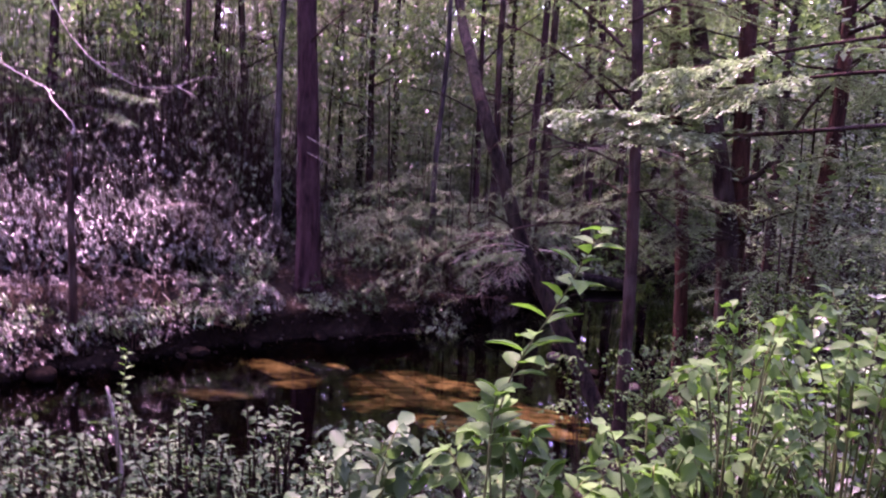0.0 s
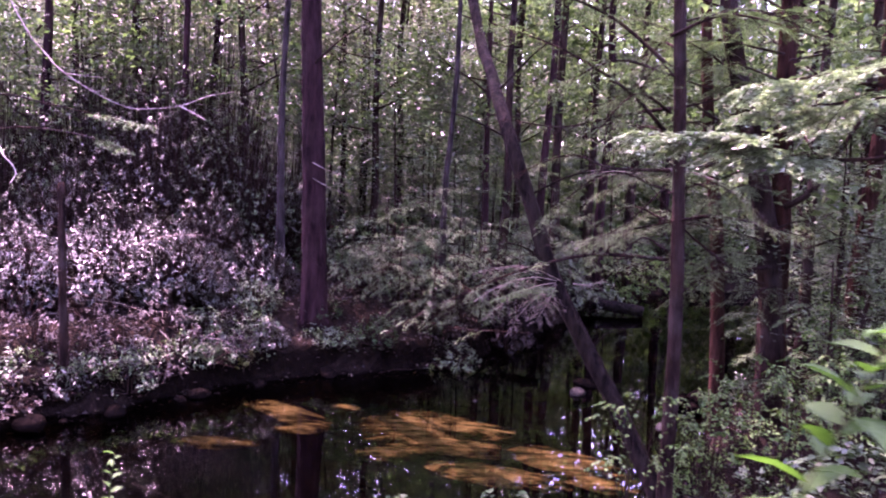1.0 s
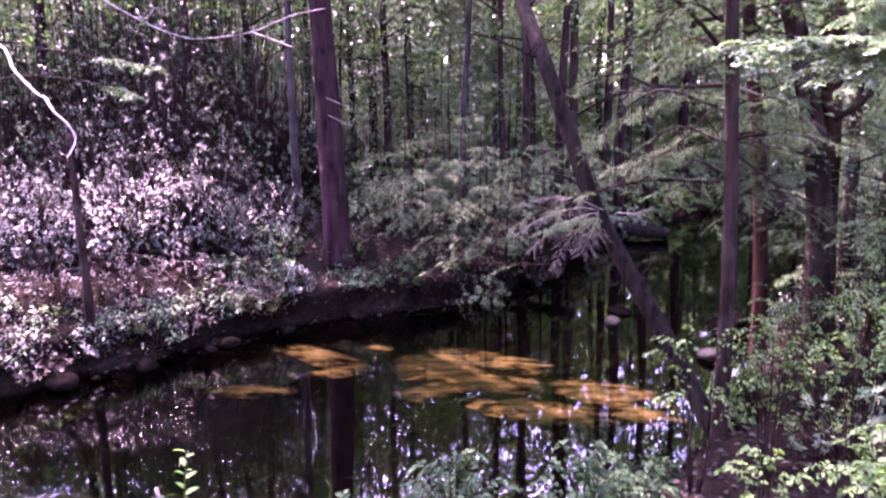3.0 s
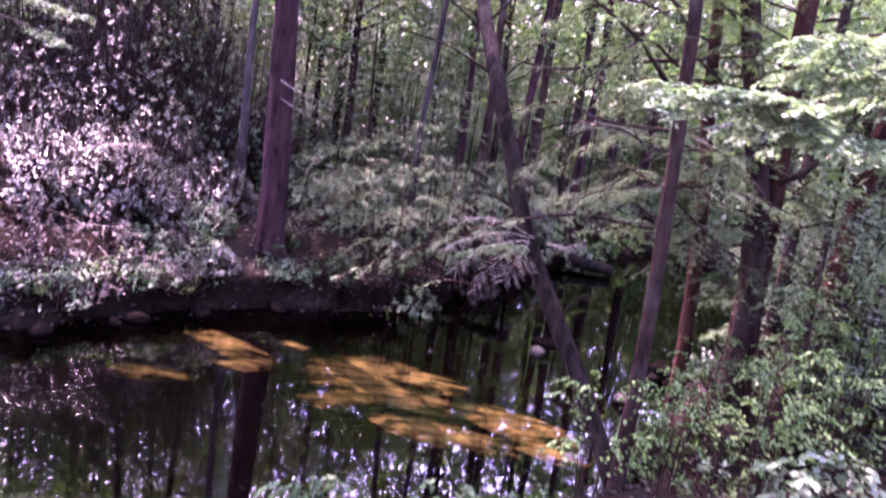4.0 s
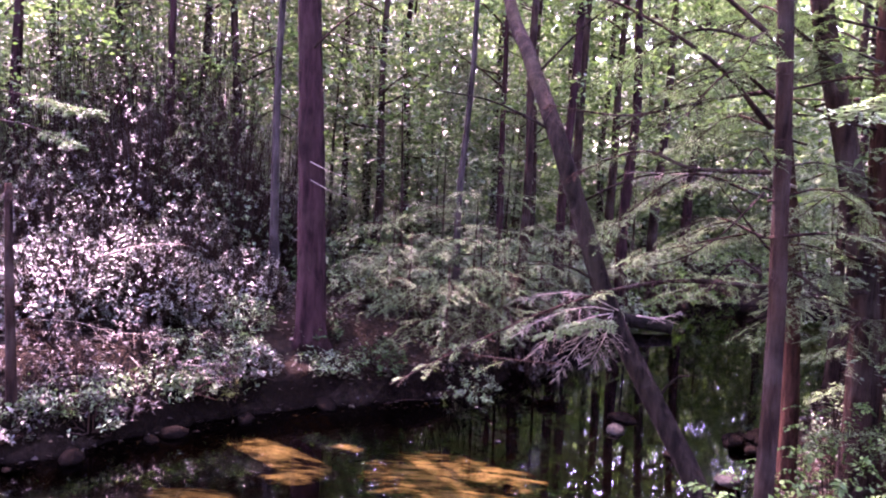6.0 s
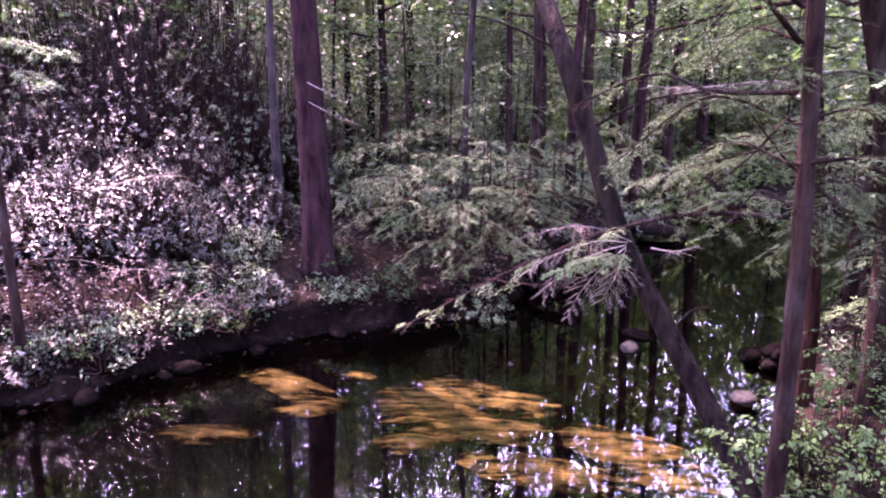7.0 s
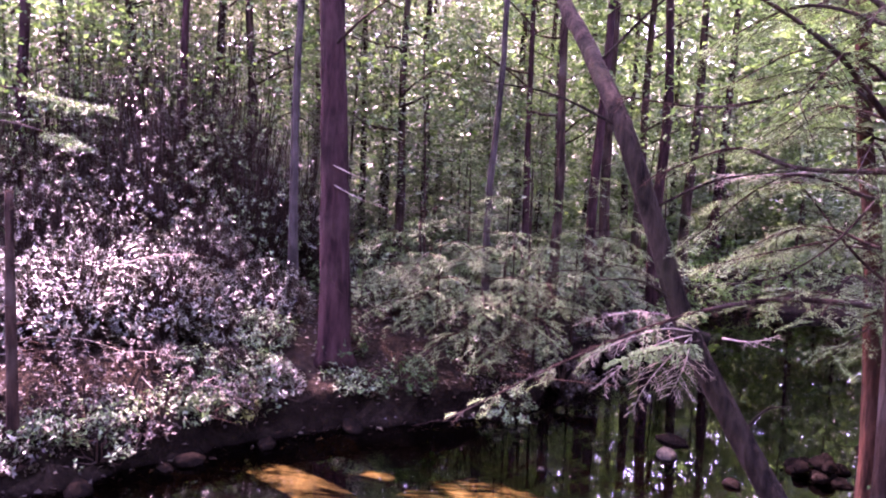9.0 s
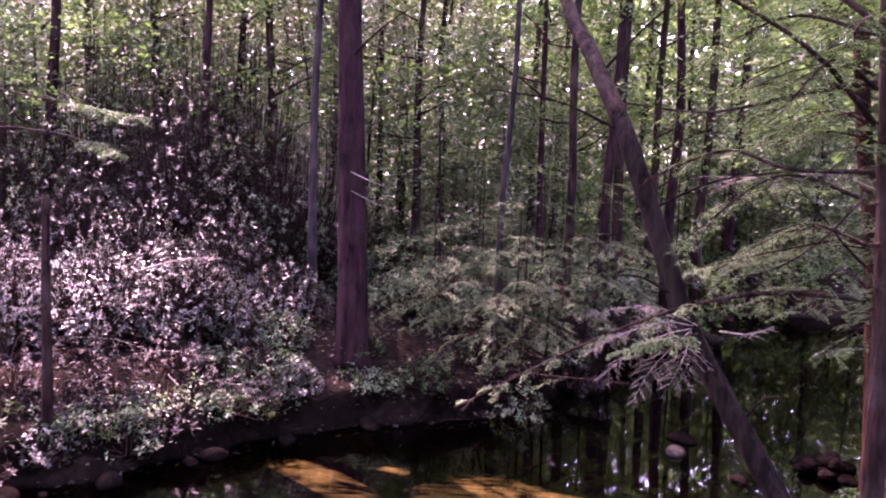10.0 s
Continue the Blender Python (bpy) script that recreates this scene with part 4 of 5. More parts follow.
# an unseen leafy tree added beside the stream to shade the water
shade = thing("stream_shade_tree", (-6.9, 8.4, gz(-6.9, 8.4) - 0.1), "broad leafy tree added out of view to shade the stream", "tree")
part("trunk", tube_mesh("trunk", curve_points([(0, 0, 0), (0.1, 0, 2), (0.6, 0.2, 5), (1.5, 0.4, 8)], 16), 0.14, 0.05, M_BARK, 10, 0.1, 0.04), shade)
part("crown", crown_mesh(91, 5.2, 9.0, 1.9, 130, 40, 0.11, M_CROWN), shade, "", pose(1.6, 0.5, 0))

for pts in ([(-6.75, 8.4, 2.5), (-5.0, 7.6, 2.8), (-3.9, 7.05, 2.78), (-3.1, 6.6, 2.62)], [(-6.75, 8.4, 2.8), (-4.9, 7.3, 3.1), (-3.7, 6.55, 2.98), (-2.6, 5.95, 2.8)]):
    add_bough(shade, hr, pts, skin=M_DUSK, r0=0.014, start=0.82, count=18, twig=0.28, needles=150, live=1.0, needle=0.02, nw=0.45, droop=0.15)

# unseen near-bank tree added to throw dappled shade on the plants by the path
over = thing("path_shade_tree", (-3.6, 2.2, gz(-3.6, 2.2) - 0.1), "tall leafy tree added out of view, its high crown shading the near bank", "tree")
part("trunk", tube_mesh("trunk", curve_points([(0, 0, 0), (0.1, 0.2, 2), (0.6, 1.0, 5), (1.6, 2.4, 8)], 16), 0.13, 0.05, M_BARK, 10, 0.1, 0.04), over)
part("crown", crown_mesh(95, 5.6, 8.4, 2.1, 120, 30, 0.12, M_CROWN), over, "", pose(1.6, 2.4, 0))
part("crown", crown_mesh(96, 5.8, 7.8, 1.15, 80, 30, 0.12, M_CROWN), over, "", pose(0.8, 4.3, 0))


# ---- shrubs on the far bank ----
def laurel(x, y, w, h, k, leaf=0.085, mat=None, label="broad glossy laurel shrub with shining leaves", n=60, name="laurel_shrub", z=None):
    """A mounded evergreen: crooked stems that end in whorls of leaves."""
    r = np.random.default_rng(900 + k)
    z = gz(x, y) - 0.05 if z is None else z
    root = thing(name, (x, y, z), label, "shrub", name.replace("_", " ") + "s")
    V, F = [], []
    C, D, Nn, Ls = [], [], [], []
    for q in range(n):
        a = r.uniform(0, 2 * math.pi)
        rad = w * math.sqrt(r.uniform(0, 1))
        top = h * (1 - 0.55 * (rad / w) ** 2) * r.uniform(0.3, 1.05)
        e = np.array([rad * math.cos(a), rad * math.sin(a), top])
        b = np.array([0.12 * w * math.cos(a), 0.12 * w * math.sin(a), 0])
        mid = b * 0.4 + e * 0.6 + r.normal(size=3) * 0.06 - [0, 0, 0.1 * top]
        tube(V, F, curve_points([b, mid, e], 3), 0.010, 0.003, 3)
        ax = unit(e - mid + np.array([0, 0, 0.12]))
        m = int(r.integers(7, 12))
        t = (2 * math.pi * np.arange(m) / m + r.uniform(-0.3, 0.3, m))[:, None]
        u = unit(np.cross(ax, [0.3, 0.2, 1]))
        D.append(u * np.cos(t) + np.cross(ax, u) * np.sin(t) + ax * r.uniform(-0.15, 0.75, (m, 1)))
        C.append(e - ax * r.uniform(0, 0.09, (m, 1)))
        Nn.append(ax + 0.25 * r.normal(size=(m, 3)))
        Ls.append(leaf * r.uniform(0.6, 1.2, m))
    tagged(part("branching", mesh_of("branching", V, F, M_BARK), root), kind="stuff")
    Ls = np.concatenate(Ls)
    tagged(part("foliage", leaves_mesh("foliage", np.concatenate(C), np.concatenate(D), unit(np.concatenate(Nn)), Ls, Ls * 0.42, mat or M_LAUREL, leaf < 0.09 and y < 7, 0.12, 0.06), root), kind="stuff")
    return root


WITHERED = [(-4.55, 8.5, 0.4, 0.45), (-3.85, 8.85, 0.4, 0.45), (-5.2, 8.2, 0.45, 0.5), (-6.0, 8.0, 0.5, 0.6), (-5.4, 7.4, 0.45, 0.5), (-4.8, 7.85, 0.3, 0.35), (-6.6, 7.4, 0.6, 0.7), (-3.3, 9.35, 0.3, 0.3), (-4.2, 8.3, 0.35, 0.35)]
BANK = [(-7.4, 8.8, 0.8, 1.3, 90), (-3.75, 9.05, 0.22, 0.25, 16), (-5.9, 8.5, 0.4, 0.6, 40),
        (-4.9, 9.2, 0.75, 1.1, 130), (-4.2, 9.7, 0.75, 1.15, 130), (-5.7, 9.0, 0.75, 1.1, 120), (-3.6, 9.75, 0.4, 0.5, 40), (-6.5, 9.6, 0.8, 1.25, 110), (-3.15, 9.9, 0.4, 0.5, 45),
        (-2.75, 9.2, 0.32, 0.35, 34), (-2.0, 9.65, 0.3, 0.25, 20), (-5.1, 10.3, 0.8, 1.5, 110), (-3.3, 9.3, 0.2, 0.22, 14), (-3.4, 10.7, 0.6, 0.9, 80), (-1.7, 11.4, 0.6, 0.9, 70),
        (-7.4, 10.4, 0.9, 1.7, 110), (-4.2, 10.9, 0.7, 1.5, 90), (-6.2, 10.9, 0.9, 2.0, 110)]
for k, (x, y, w, h, n) in enumerate(BANK):
    laurel(x, y, w, h, k, 0.04 if x < -3.2 else 0.048, None if x < -3.2 or k % 4 == 1 else M_SHADE, "broad glossy laurel shrub with shining leaves" if x < -3.2 else "low dark leafy shrub on the far bank", n=int(n * (6.5 if x < -3.2 else 4.2)), name="laurel_shrub" if x < -3.2 else "bank_shrub")
for k, (x, y, w, h) in enumerate(WITHERED):
    laurel(x, y, w, h, 160 + k, 0.042, M_LITTER, "half-dead twiggy shrub with withered brown leaves", 46, "withered_shrub")
TALL = [(-5.3, 11.9, 1.1, 3.0), (-6.8, 12.4, 1.2, 3.4), (-4.3, 12.3, 1.0, 2.9), (-8.2, 12.2, 1.2, 3.3), (-3.7, 13.0, 0.9, 2.3), (-7.6, 11.0, 1.0, 2.8), (-6.0, 13.6, 1.2, 4.0), (-8.6, 10.2, 1.1, 2.6), (-9.6, 12.8, 1.3, 4.0), (-5.0, 13.2, 1.1, 3.8), (-7.5, 14.6, 1.3, 4.6), (-9.2, 9.0, 1.1, 2.4)]
for k, (x, y, w, h) in enumerate(TALL):
    laurel(x, y, w * 1.1, h * 1.12, 40 + k, 0.052, (None, None, M_SHADE)[k % 3], "tall dense laurel thicket with glossy leaves", 720)
for k, (x, y, w, h) in enumerate(((-1.2, 12.6, 0.7, 0.9), (-0.2, 13.3, 0.8, 1.0), (-2.6, 12.4, 0.7, 1.0), (0.6, 14.6, 0.8, 0.9), (-1.7, 14.3, 0.8, 0.9), (1.6, 16.4, 0.8, 0.8), (3.2, 18.4, 0.7, 0.7), (4.3, 19.3, 0.8, 0.8), (5.8, 19.9, 0.8, 0.8), (-0.6, 16.0, 0.8, 0.8), (-2.0, 13.2, 0.7, 0.9), (-3.0, 15.4, 0.9, 1.2), (-1.3, 15.6, 0.9, 1.1), (0.2, 15.0, 0.8, 1.0), (-2.4, 16.4, 1.0, 1.2), (-4.4, 16.8, 1.2, 2.0), (1.2, 18.6, 1.0, 1.2), (-0.4, 19.0, 1.2, 1.4), (2.8, 20.3, 1.1, 1.3), (1.5, 14.6, 0.5, 0.6), (2.0, 15.5, 0.6, 0.7), (2.7, 16.6, 0.6, 0.75), (3.4, 17.6, 0.7, 0.8), (4.4, 18.4, 0.7, 0.8), (5.4, 19.0, 0.7, 0.8), (1.2, 15.2, 0.6, 0.8), (2.2, 17.0, 0.8, 1.0))):
    laurel(x, y, w, h, 60 + k, 0.09, M_MID if x > 2.5 else M_SHADE, "low leafy shrub on the forest floor", 90, "understory_shrub")

# near bank: low bushes at the water's edge
SHORE = [(1.65, 6.4, 0.35, 0.5, M_MID, 26), (2.1, 6.1, 0.4, 0.6, M_MID, 26), (1.9, 5.3, 0.4, 0.5, M_SHADE, 24), (0.75, 5.5, 0.3, 0.4, M_PALE, 34),
         (2.7, 6.2, 0.5, 1.1, M_MID, 36), (3.3, 6.9, 0.5, 1.2, M_SHADE, 60), (1.75, 6.9, 0.28, 0.5, M_MID, 34), (0.45, 4.7, 0.3, 0.35, M_PALE, 30), (2.9, 8.1, 0.5, 0.9, M_SHADE, 50), (3.7, 7.6, 0.6, 1.5, M_SHADE, 70)]
for k, (x, y, w, h, m, n) in enumerate(SHORE):
    laurel(x, y, w, h, 80 + k, 0.05, m, "leafy green bush on the near bank", int(n * 1.8), "bank_bush")

# stones
def stone(x, y, sx, sy, sz, seed, mat, label, z=None):
    bm = bmesh.new()
    bmesh.ops.create_icosphere(bm, subdivisions=3, radius=1.0)
    for v in bm.verts:
        q = v.co.copy()
        f = 1 + 0.28 * noise.noise(q * 1.1 + Vector((seed * 3.7, 0, 0))) + 0.08 * noise.noise(q * 3.5 + Vector((0, seed, 0)))
        v.co = Vector((q.x * sx * f, q.y * sy * f, q.z * sz * f * (0.8 if q.z < 0 else 1)))
    me = bpy.data.meshes.new("stone")
    bm.to_mesh(me)
    bm.free()
    me.materials.append(mat)
    me.polygons.foreach_set("use_smooth", [True] * len(me.polygons))
    ob = new("stone", me)
    ob.location = (x, y, (max(gz(x, y), -0.12) if z is None else z) + sz * 0.45)
    ob.rotation_euler = (0, 0, seed * 1.3)
    return tagged(ob, label, "stone", "stones in the stream")


stone(1.06, 9.33, 0.135, 0.095, 0.062, 1, M_STONE, "pale dry stone standing out of the water", -0.02)
stone(1.2, 9.75, 0.17, 0.1, 0.07, 2, M_SHADEDSTONE, "dark wet stone in the water", -0.03)
stone(-0.15, 8.75, 0.035, 0.03, 0.022, 3, M_STONE, "small pale stone at the water's surface", -0.01)
stone(1.5, 8.75, 0.09, 0.07, 0.05, 4, M_SHADEDSTONE, "small dark wet stone in the water", -0.02)
rs = random.Random(6)
for q in range(16):
    a, d = rs.uniform(0, 6.28), rs.uniform(0, 0.26)
    s = rs.uniform(0.045, 0.085)
    stone(2.42 + d * math.cos(a) * 1.2, 9.15 + d * math.sin(a), s * 1.2, s, s * 0.8, 10 + q, M_SHADEDSTONE, "rounded stone in a small heap by the water", -0.02 + (0.3 - d) * 0.45 * (q % 2))
stone(1.84, 8.15, 0.13, 0.1, 0.06, 40, M_STONE, "pale flat stone on the near shore", 0.02)

for q in range(11):
    x = -4.9 + 4.3 * rs.random()
    i = int(np.argmin((CP[:, 0] - x) ** 2 + np.where(CP[:, 1] > 12, 99, 0)))
    x, y = CP[i, 0] - tang[i][1] * (CP[i, 2] + rs.uniform(-0.02, 0.2)), CP[i, 1] + tang[i][0] * (CP[i, 2] + rs.uniform(-0.02, 0.2))
    d = 0.03 + 0.1 * rs.random() ** 2
    stone(x, y, d * 1.3, d, d * 0.75, 60 + q, M_SHADEDSTONE, "dark wet stone at the foot of the far bank", -0.02)

# logs
log = thing("fallen_log", (2.0, 14.75, 0.0), "dark mossy fallen log at the water's edge", "log")
part("trunk", tube_mesh("trunk", curve_points([(-1.1, -0.5, 0.26), (-0.3, 0.0, 0.2), (0.4, -0.1, 0.15), (0.8, -0.2, 0.1)], 20), 0.12, 0.1, M_ROT, 14, 0.2), log)
log2 = thing("fallen_log", (-0.5, 13.0, gz(-0.5, 13.0)), "dark fallen log across the forest floor", "log")
part("trunk", tube_mesh("trunk", curve_points([(-1.8, 0.6, 0.15), (0, 0, 0.12), (1.3, -0.2, 0.16)], 14), 0.14, 0.09, M_ROT, 10, 0.2), log2)
bar = thing("fallen_branch", (-0.9, 9.4, 0.3), "thin dark branch hanging low over the water", "branch")
add_bough(bar, hr, [(0.4, 8.2, 0.95), (-0.3, 8.9, 0.8), (-0.9, 9.4, 0.75), (-1.6, 9.9, 0.8)], r0=0.005, start=0.2, count=12, twig=0.3, needles=90, live=0.3)
for q, (x, y, z, a, ln) in enumerate(((-4.7, 8.9, 1.15, 0.15, 0.9), (-4.9, 8.6, 0.7, -0.05, 0.8), (-4.0, 9.2, 1.6, 0.2, 0.9), (-3.9, 8.6, 0.5, -0.5, 0.7), (-5.2, 8.3, 0.6, 0.1, 0.7), (-4.5, 8.3, 0.55, 0.3, 0.6), (-3.6, 8.5, 0.45, -0.9, 0.5), (-3.3, 8.7, 0.5, 0.7, 0.45), (-4.1, 8.4, 0.5, -0.7, 0.6), (-4.6, 8.1, 0.4, 0.9, 0.5), (-3.9, 8.8, 0.75, 0.05, 0.8), (-4.4, 8.7, 0.85, -0.15, 0.8), (-5.0, 7.9, 0.4, -0.5, 0.5), (-3.1, 8.8, 0.45, -0.4, 0.4), (-4.9, 9.0, 1.35, 0.1, 0.7))):
    t = thing("dead_branch", (x, y, z), "bare bleached dead branch among the laurels", "branch", "dead branches")
    d = np.array([math.cos(a), 0.1 * math.sin(q * 3), math.sin(a)])
    add_bough(t, hr, [tuple(np.array([x, y, z]) - d * ln / 2), (x, y, z + 0.05), tuple(np.array([x, y, z]) + d * ln / 2)], r0=0.013 if q < 6 else 0.006, start=0.2, count=9, twig=0.3, needles=0, live=0, mat=M_DEAD, sub=3)

# leaf litter
lr = np.random.default_rng(12)
LX, LY = lr.uniform(-8, 6, 26000), lr.uniform(1.0, 18.0, 26000)
dist, side = bank_distance(LX, LY)
ok = dist > 0.03
LX, LY = LX[ok], LY[ok]
LZ = ground_height(LX, LY) + 0.012
lit = leaves_mesh("leaf_litter", np.stack([LX, LY, LZ], 1), rand_dirs(lr, len(LX), 0.25), lr.normal(size=(len(LX), 3)) * 0.45 + [0, 0, 1], lr.uniform(0.04, 0.085, len(LX)), lr.uniform(0.025, 0.05, len(LX)), M_LITTER, False, 0.3)
tagged(new("leaf_litter", lit), "scattered curled brown dead leaves on the ground", "leaf litter", kind="stuff")

# far woods close the view on all sides
fr = np.random.default_rng(14)
N = 4600
ang = fr.uniform(0, 2 * math.pi, N)
rad = fr.uniform(32, 60, N)
C = np.stack([rad * np.cos(ang), 8 + rad * np.sin(ang), 0.5 + 14 * fr.uniform(0, 1, N) ** 1.25], 1)
tagged(new("far_woods", clump_leaves(fr, C, 20, (1.3, 1.3, 0.6), 1.0, 0.66, M_CROWN, "far_woods", 0.35)), "distant green woods closing the view", "woods", kind="stuff")

N = 5200
MY = fr.uniform(21, 34, N)
C = np.stack([fr.uniform(-1, 1, N) * (MY * 0.72 + 2), MY, 0.6 + 9 * fr.uniform(0, 1, N) ** 1.7], 1)
C = C[bank_distance(C[:, 0], C[:, 1])[0] > 0.5]
tagged(new("back_woods", clump_leaves(fr, C, 26, (0.36, 0.36, 0.15), 0.25, 0.15, M_CROWN, "back_woods", 0.5)), "leafy green woods behind the trunks", "woods", kind="stuff")

# unseen woods added behind the camera to cut the skylight on trunks and plants
N = 1000
C = np.stack([fr.uniform(-17, 17, N), fr.uniform(-17, -3.5, N), 2.5 + 11 * fr.uniform(0, 1, N)], 1)
tagged(new("sky_blocking_woods", clump_leaves(fr, C, 18, (0.8, 0.8, 0.3), 0.5, 0.3, M_CROWN, "sky_blocking_woods", 0.5)), "leafy green woods added out of view to block skylight", "woods", kind="stuff")
# whole trees added to these unseen woods
for k, (x, y) in enumerate(((-4.5, -4.0), (-1.5, -5.5), (2.2, -4.2), (5.0, -5.0), (-8.0, -6.0), (8.0, -4.0))):
    forest_tree(x, y, 0.24, M_BARK, 230 + k, (0.2, 0.1), 13.0)

# undergrowth of the forest floor
ur = np.random.default_rng(15)
UX, UY = ur.uniform(-16, 16, 1500), ur.uniform(11.5, 36, 1500)
ok = bank_distance(UX, UY)[0] > 0.4
UX, UY = UX[ok], UY[ok]
C = np.stack([UX, UY, ground_height(UX, UY) + ur.uniform(0.1, 0.7, len(UX)) * smooth01((UY - 10) / 6)], 1)
tagged(new("undergrowth", clump_leaves(ur, C, 24, (0.3, 0.3, 0.12), 0.11, 0.06, M_SHADE, "undergrowth")), "low leafy undergrowth of the shaded forest floor", "undergrowth", kind="stuff")


# ---- plants beside the camera ----
def leaf_data(name, length, width, mat):
    return leaves_mesh(name, [(0, 0, 0)], [(0, 1, 0)], [(0, 0, 1)], length, width, mat, True, 0.14, 0.1)


def leaf_pose(p, d, n, s=1.0):
    d = Vector(d).normalized()
    x = d.cross(Vector(n)).normalized()
    z = x.cross(d)
    m = Matrix(((x.x, d.x, z.x, p[0]), (x.y, d.y, z.y, p[1]), (x.z, d.z, z.z, p[2]), (0, 0, 0, 1)))
    return m @ Matrix.Diagonal((s, s, s, 1))


def leafy_stem(root, rng, pts, leaves, data, r0=0.004, s=1.0, first=0.2, stem_name="stem", mat=None):
    """A stem with leaves set by turns along it, each leaf a part."""
    base = np.array(root.location)
    line = curve_points([np.array(p) - base for p in pts], 14)
    part(stem_name, tube_mesh(stem_name, line, r0, r0 * 0.35, mat or M_STEM, 5), root)
    tg = unit(np.gradient(line, axis=0))
    for q in range(leaves):
        f = first + (1 - first) * q / max(1, leaves - 1)
        i = min(int(f * 13), 12)
        p = line[i] + (line[i + 1] - line[i]) * (f * 13 - i)
        a = q * 2.4 + rng.uniform(-0.4, 0.4)
        d = Vector((math.cos(a), math.sin(a), 0)) + Vector(tg[i]) * rng.uniform(0.2, 0.7) + Vector((0, 0, rng.uniform(-0.25, 0.2)))
        part("leaf", data[q % len(data)], root, "", leaf_pose(p, d, (rng.uniform(-0.35, 0.35), rng.uniform(-0.35, 0.35), 1), s * rng.uniform(0.7, 1.1) * (1.1 - 0.45 * f)))


pr = random.Random(3)
TALL_LEAVES = [leaf_data("leaf", 0.1, 0.05, M_FRESH), leaf_data("leaf", 0.085, 0.045, M_FRESH), leaf_data("leaf", 0.095, 0.046, M_FRESH)]
SMALL = [leaf_data("leaf", 0.036, 0.019, M_FRESH), leaf_data("leaf", 0.03, 0.017, M_FRESH), leaf_data("leaf", 0.042, 0.02, M_FRESH)]
tall = thing("tall_plant", (0.272, 1.459, gz(0.272, 1.459)), "tall fresh green plant with broad pointed leaves", "plant")
leafy_stem(tall, pr, [tuple(tall.location), (0.282, 1.459, 1.7), (0.292, 1.439, 1.976), (0.304, 1.454, 2.078), (0.324, 1.466, 2.156), (0.360, 1.478, 2.224), (0.411, 1.494, 2.308), (0.442, 1.505, 2.371), (0.469, 1.514, 2.426)], 26, TALL_LEAVES, 0.0028, 1.0, 0.5)
leafy_stem(tall, pr, [(0.282, 1.459, 1.7), (0.292, 1.420, 1.984), (0.293, 1.429, 2.055), (0.297, 1.437, 2.110), (0.302, 1.441, 2.135)], 14, TALL_LEAVES, 0.003, 1.0, 0.4)


def spray_bush(x, y, top, spread, twigs, seed, leaf, mat, data, label, singles=10, flat=0.62):
    """A dome of arching twigs with leaves in two flat rows; the foremost twigs carry single leaves as parts."""
    r = np.random.default_rng(seed)
    z = gz(x, y)
    root = thing("leafy_bush", (x, y, z), label, "bush", "bushes by the path")
    V, F, C, D, Nn, Ls = [], [], [], [], [], []
    for q in range(twigs):
        a = r.uniform(0, 2 * math.pi)
        d = spread * math.sqrt(r.uniform(0.02, 1))
        hz1 = (top - z) * (1 - 0.30 * (d / spread) ** 2) * (1 - 0.5 * r.uniform(0, 1) ** 1.6)
        out = np.array([math.cos(a), math.sin(a), 0])
        e = out * d + [0, 0, hz1]
        m = out * d * 0.35 + [0, 0, hz1 * 0.8]
        line = curve_points([out * 0.03, m, out * d * 0.7 + [0, 0, hz1 + 0.03], e], 12)
        tube(V, F, line, 0.003, 0.001, 4)
        tg = unit(np.gradient(line, axis=0))
        n = 15
        for w in range(n):
            f = 0.38 + 0.62 * w / (n - 1)
            i = min(int(f * 11), 10)
            p = line[i] + (line[i + 1] - line[i]) * (f * 11 - i)
            s = unit(np.cross(tg[i], [0, 0, 1]) + r.normal(size=3) * 0.15) * (1 if w % 2 else -1)
            dd = unit(s * 0.9 + tg[i] * 0.6 + np.array([0, 0, -0.18 + 0.15 * r.normal()]))
            nn = unit(np.array([0, 0, 1.0]) + 0.33 * r.normal(size=3))
            L = leaf * r.uniform(0.65, 1.15) * (1.15 - 0.4 * f)
            if q < singles:
                part("leaf", data[w % len(data)], root, "", leaf_pose(p, dd, nn, L / 0.05))
            else:
                C.append(p), D.append(dd), Nn.append(nn), Ls.append(L)
    part("branching", mesh_of("branching", V, F, M_STEM if y < 2 else M_BARK), root)
    Ls = np.array(Ls)
    tagged(part("foliage", leaves_mesh("foliage", np.array(C), np.array(D), np.array(Nn), Ls, Ls * flat, mat, True, 0.12, 0.12), root), kind="stuff")
    return root


ONE_FRESH = [leaf_data("leaf", 0.05, 0.05 * w, M_FRESH) for w in (0.56, 0.62, 0.68)]
ONE_PALE = [leaf_data("leaf", 0.05, 0.05 * w, M_PALE) for w in (0.52, 0.6)]
LAB = "dense leafy green bush with oval leaves"
spray_bush(1.06, 1.72, 2.33, 0.36, 56, 1, 0.045, M_FRESH, ONE_FRESH, LAB, 16)
spray_bush(0.78, 1.62, 2.32, 0.24, 44, 2, 0.042, M_FRESH, ONE_FRESH, LAB, 10)
spray_bush(1.4, 1.95, 2.33, 0.42, 48, 3, 0.048, M_FRESH, ONE_FRESH, LAB, 12)
spray_bush(0.92, 2.0, 2.16, 0.36, 36, 4, 0.045, M_FRESH, ONE_FRESH, LAB, 8)
spray_bush(1.3, 2.2, 2.2, 0.4, 40, 8, 0.045, M_SHADE, ONE_FRESH, LAB, 0)
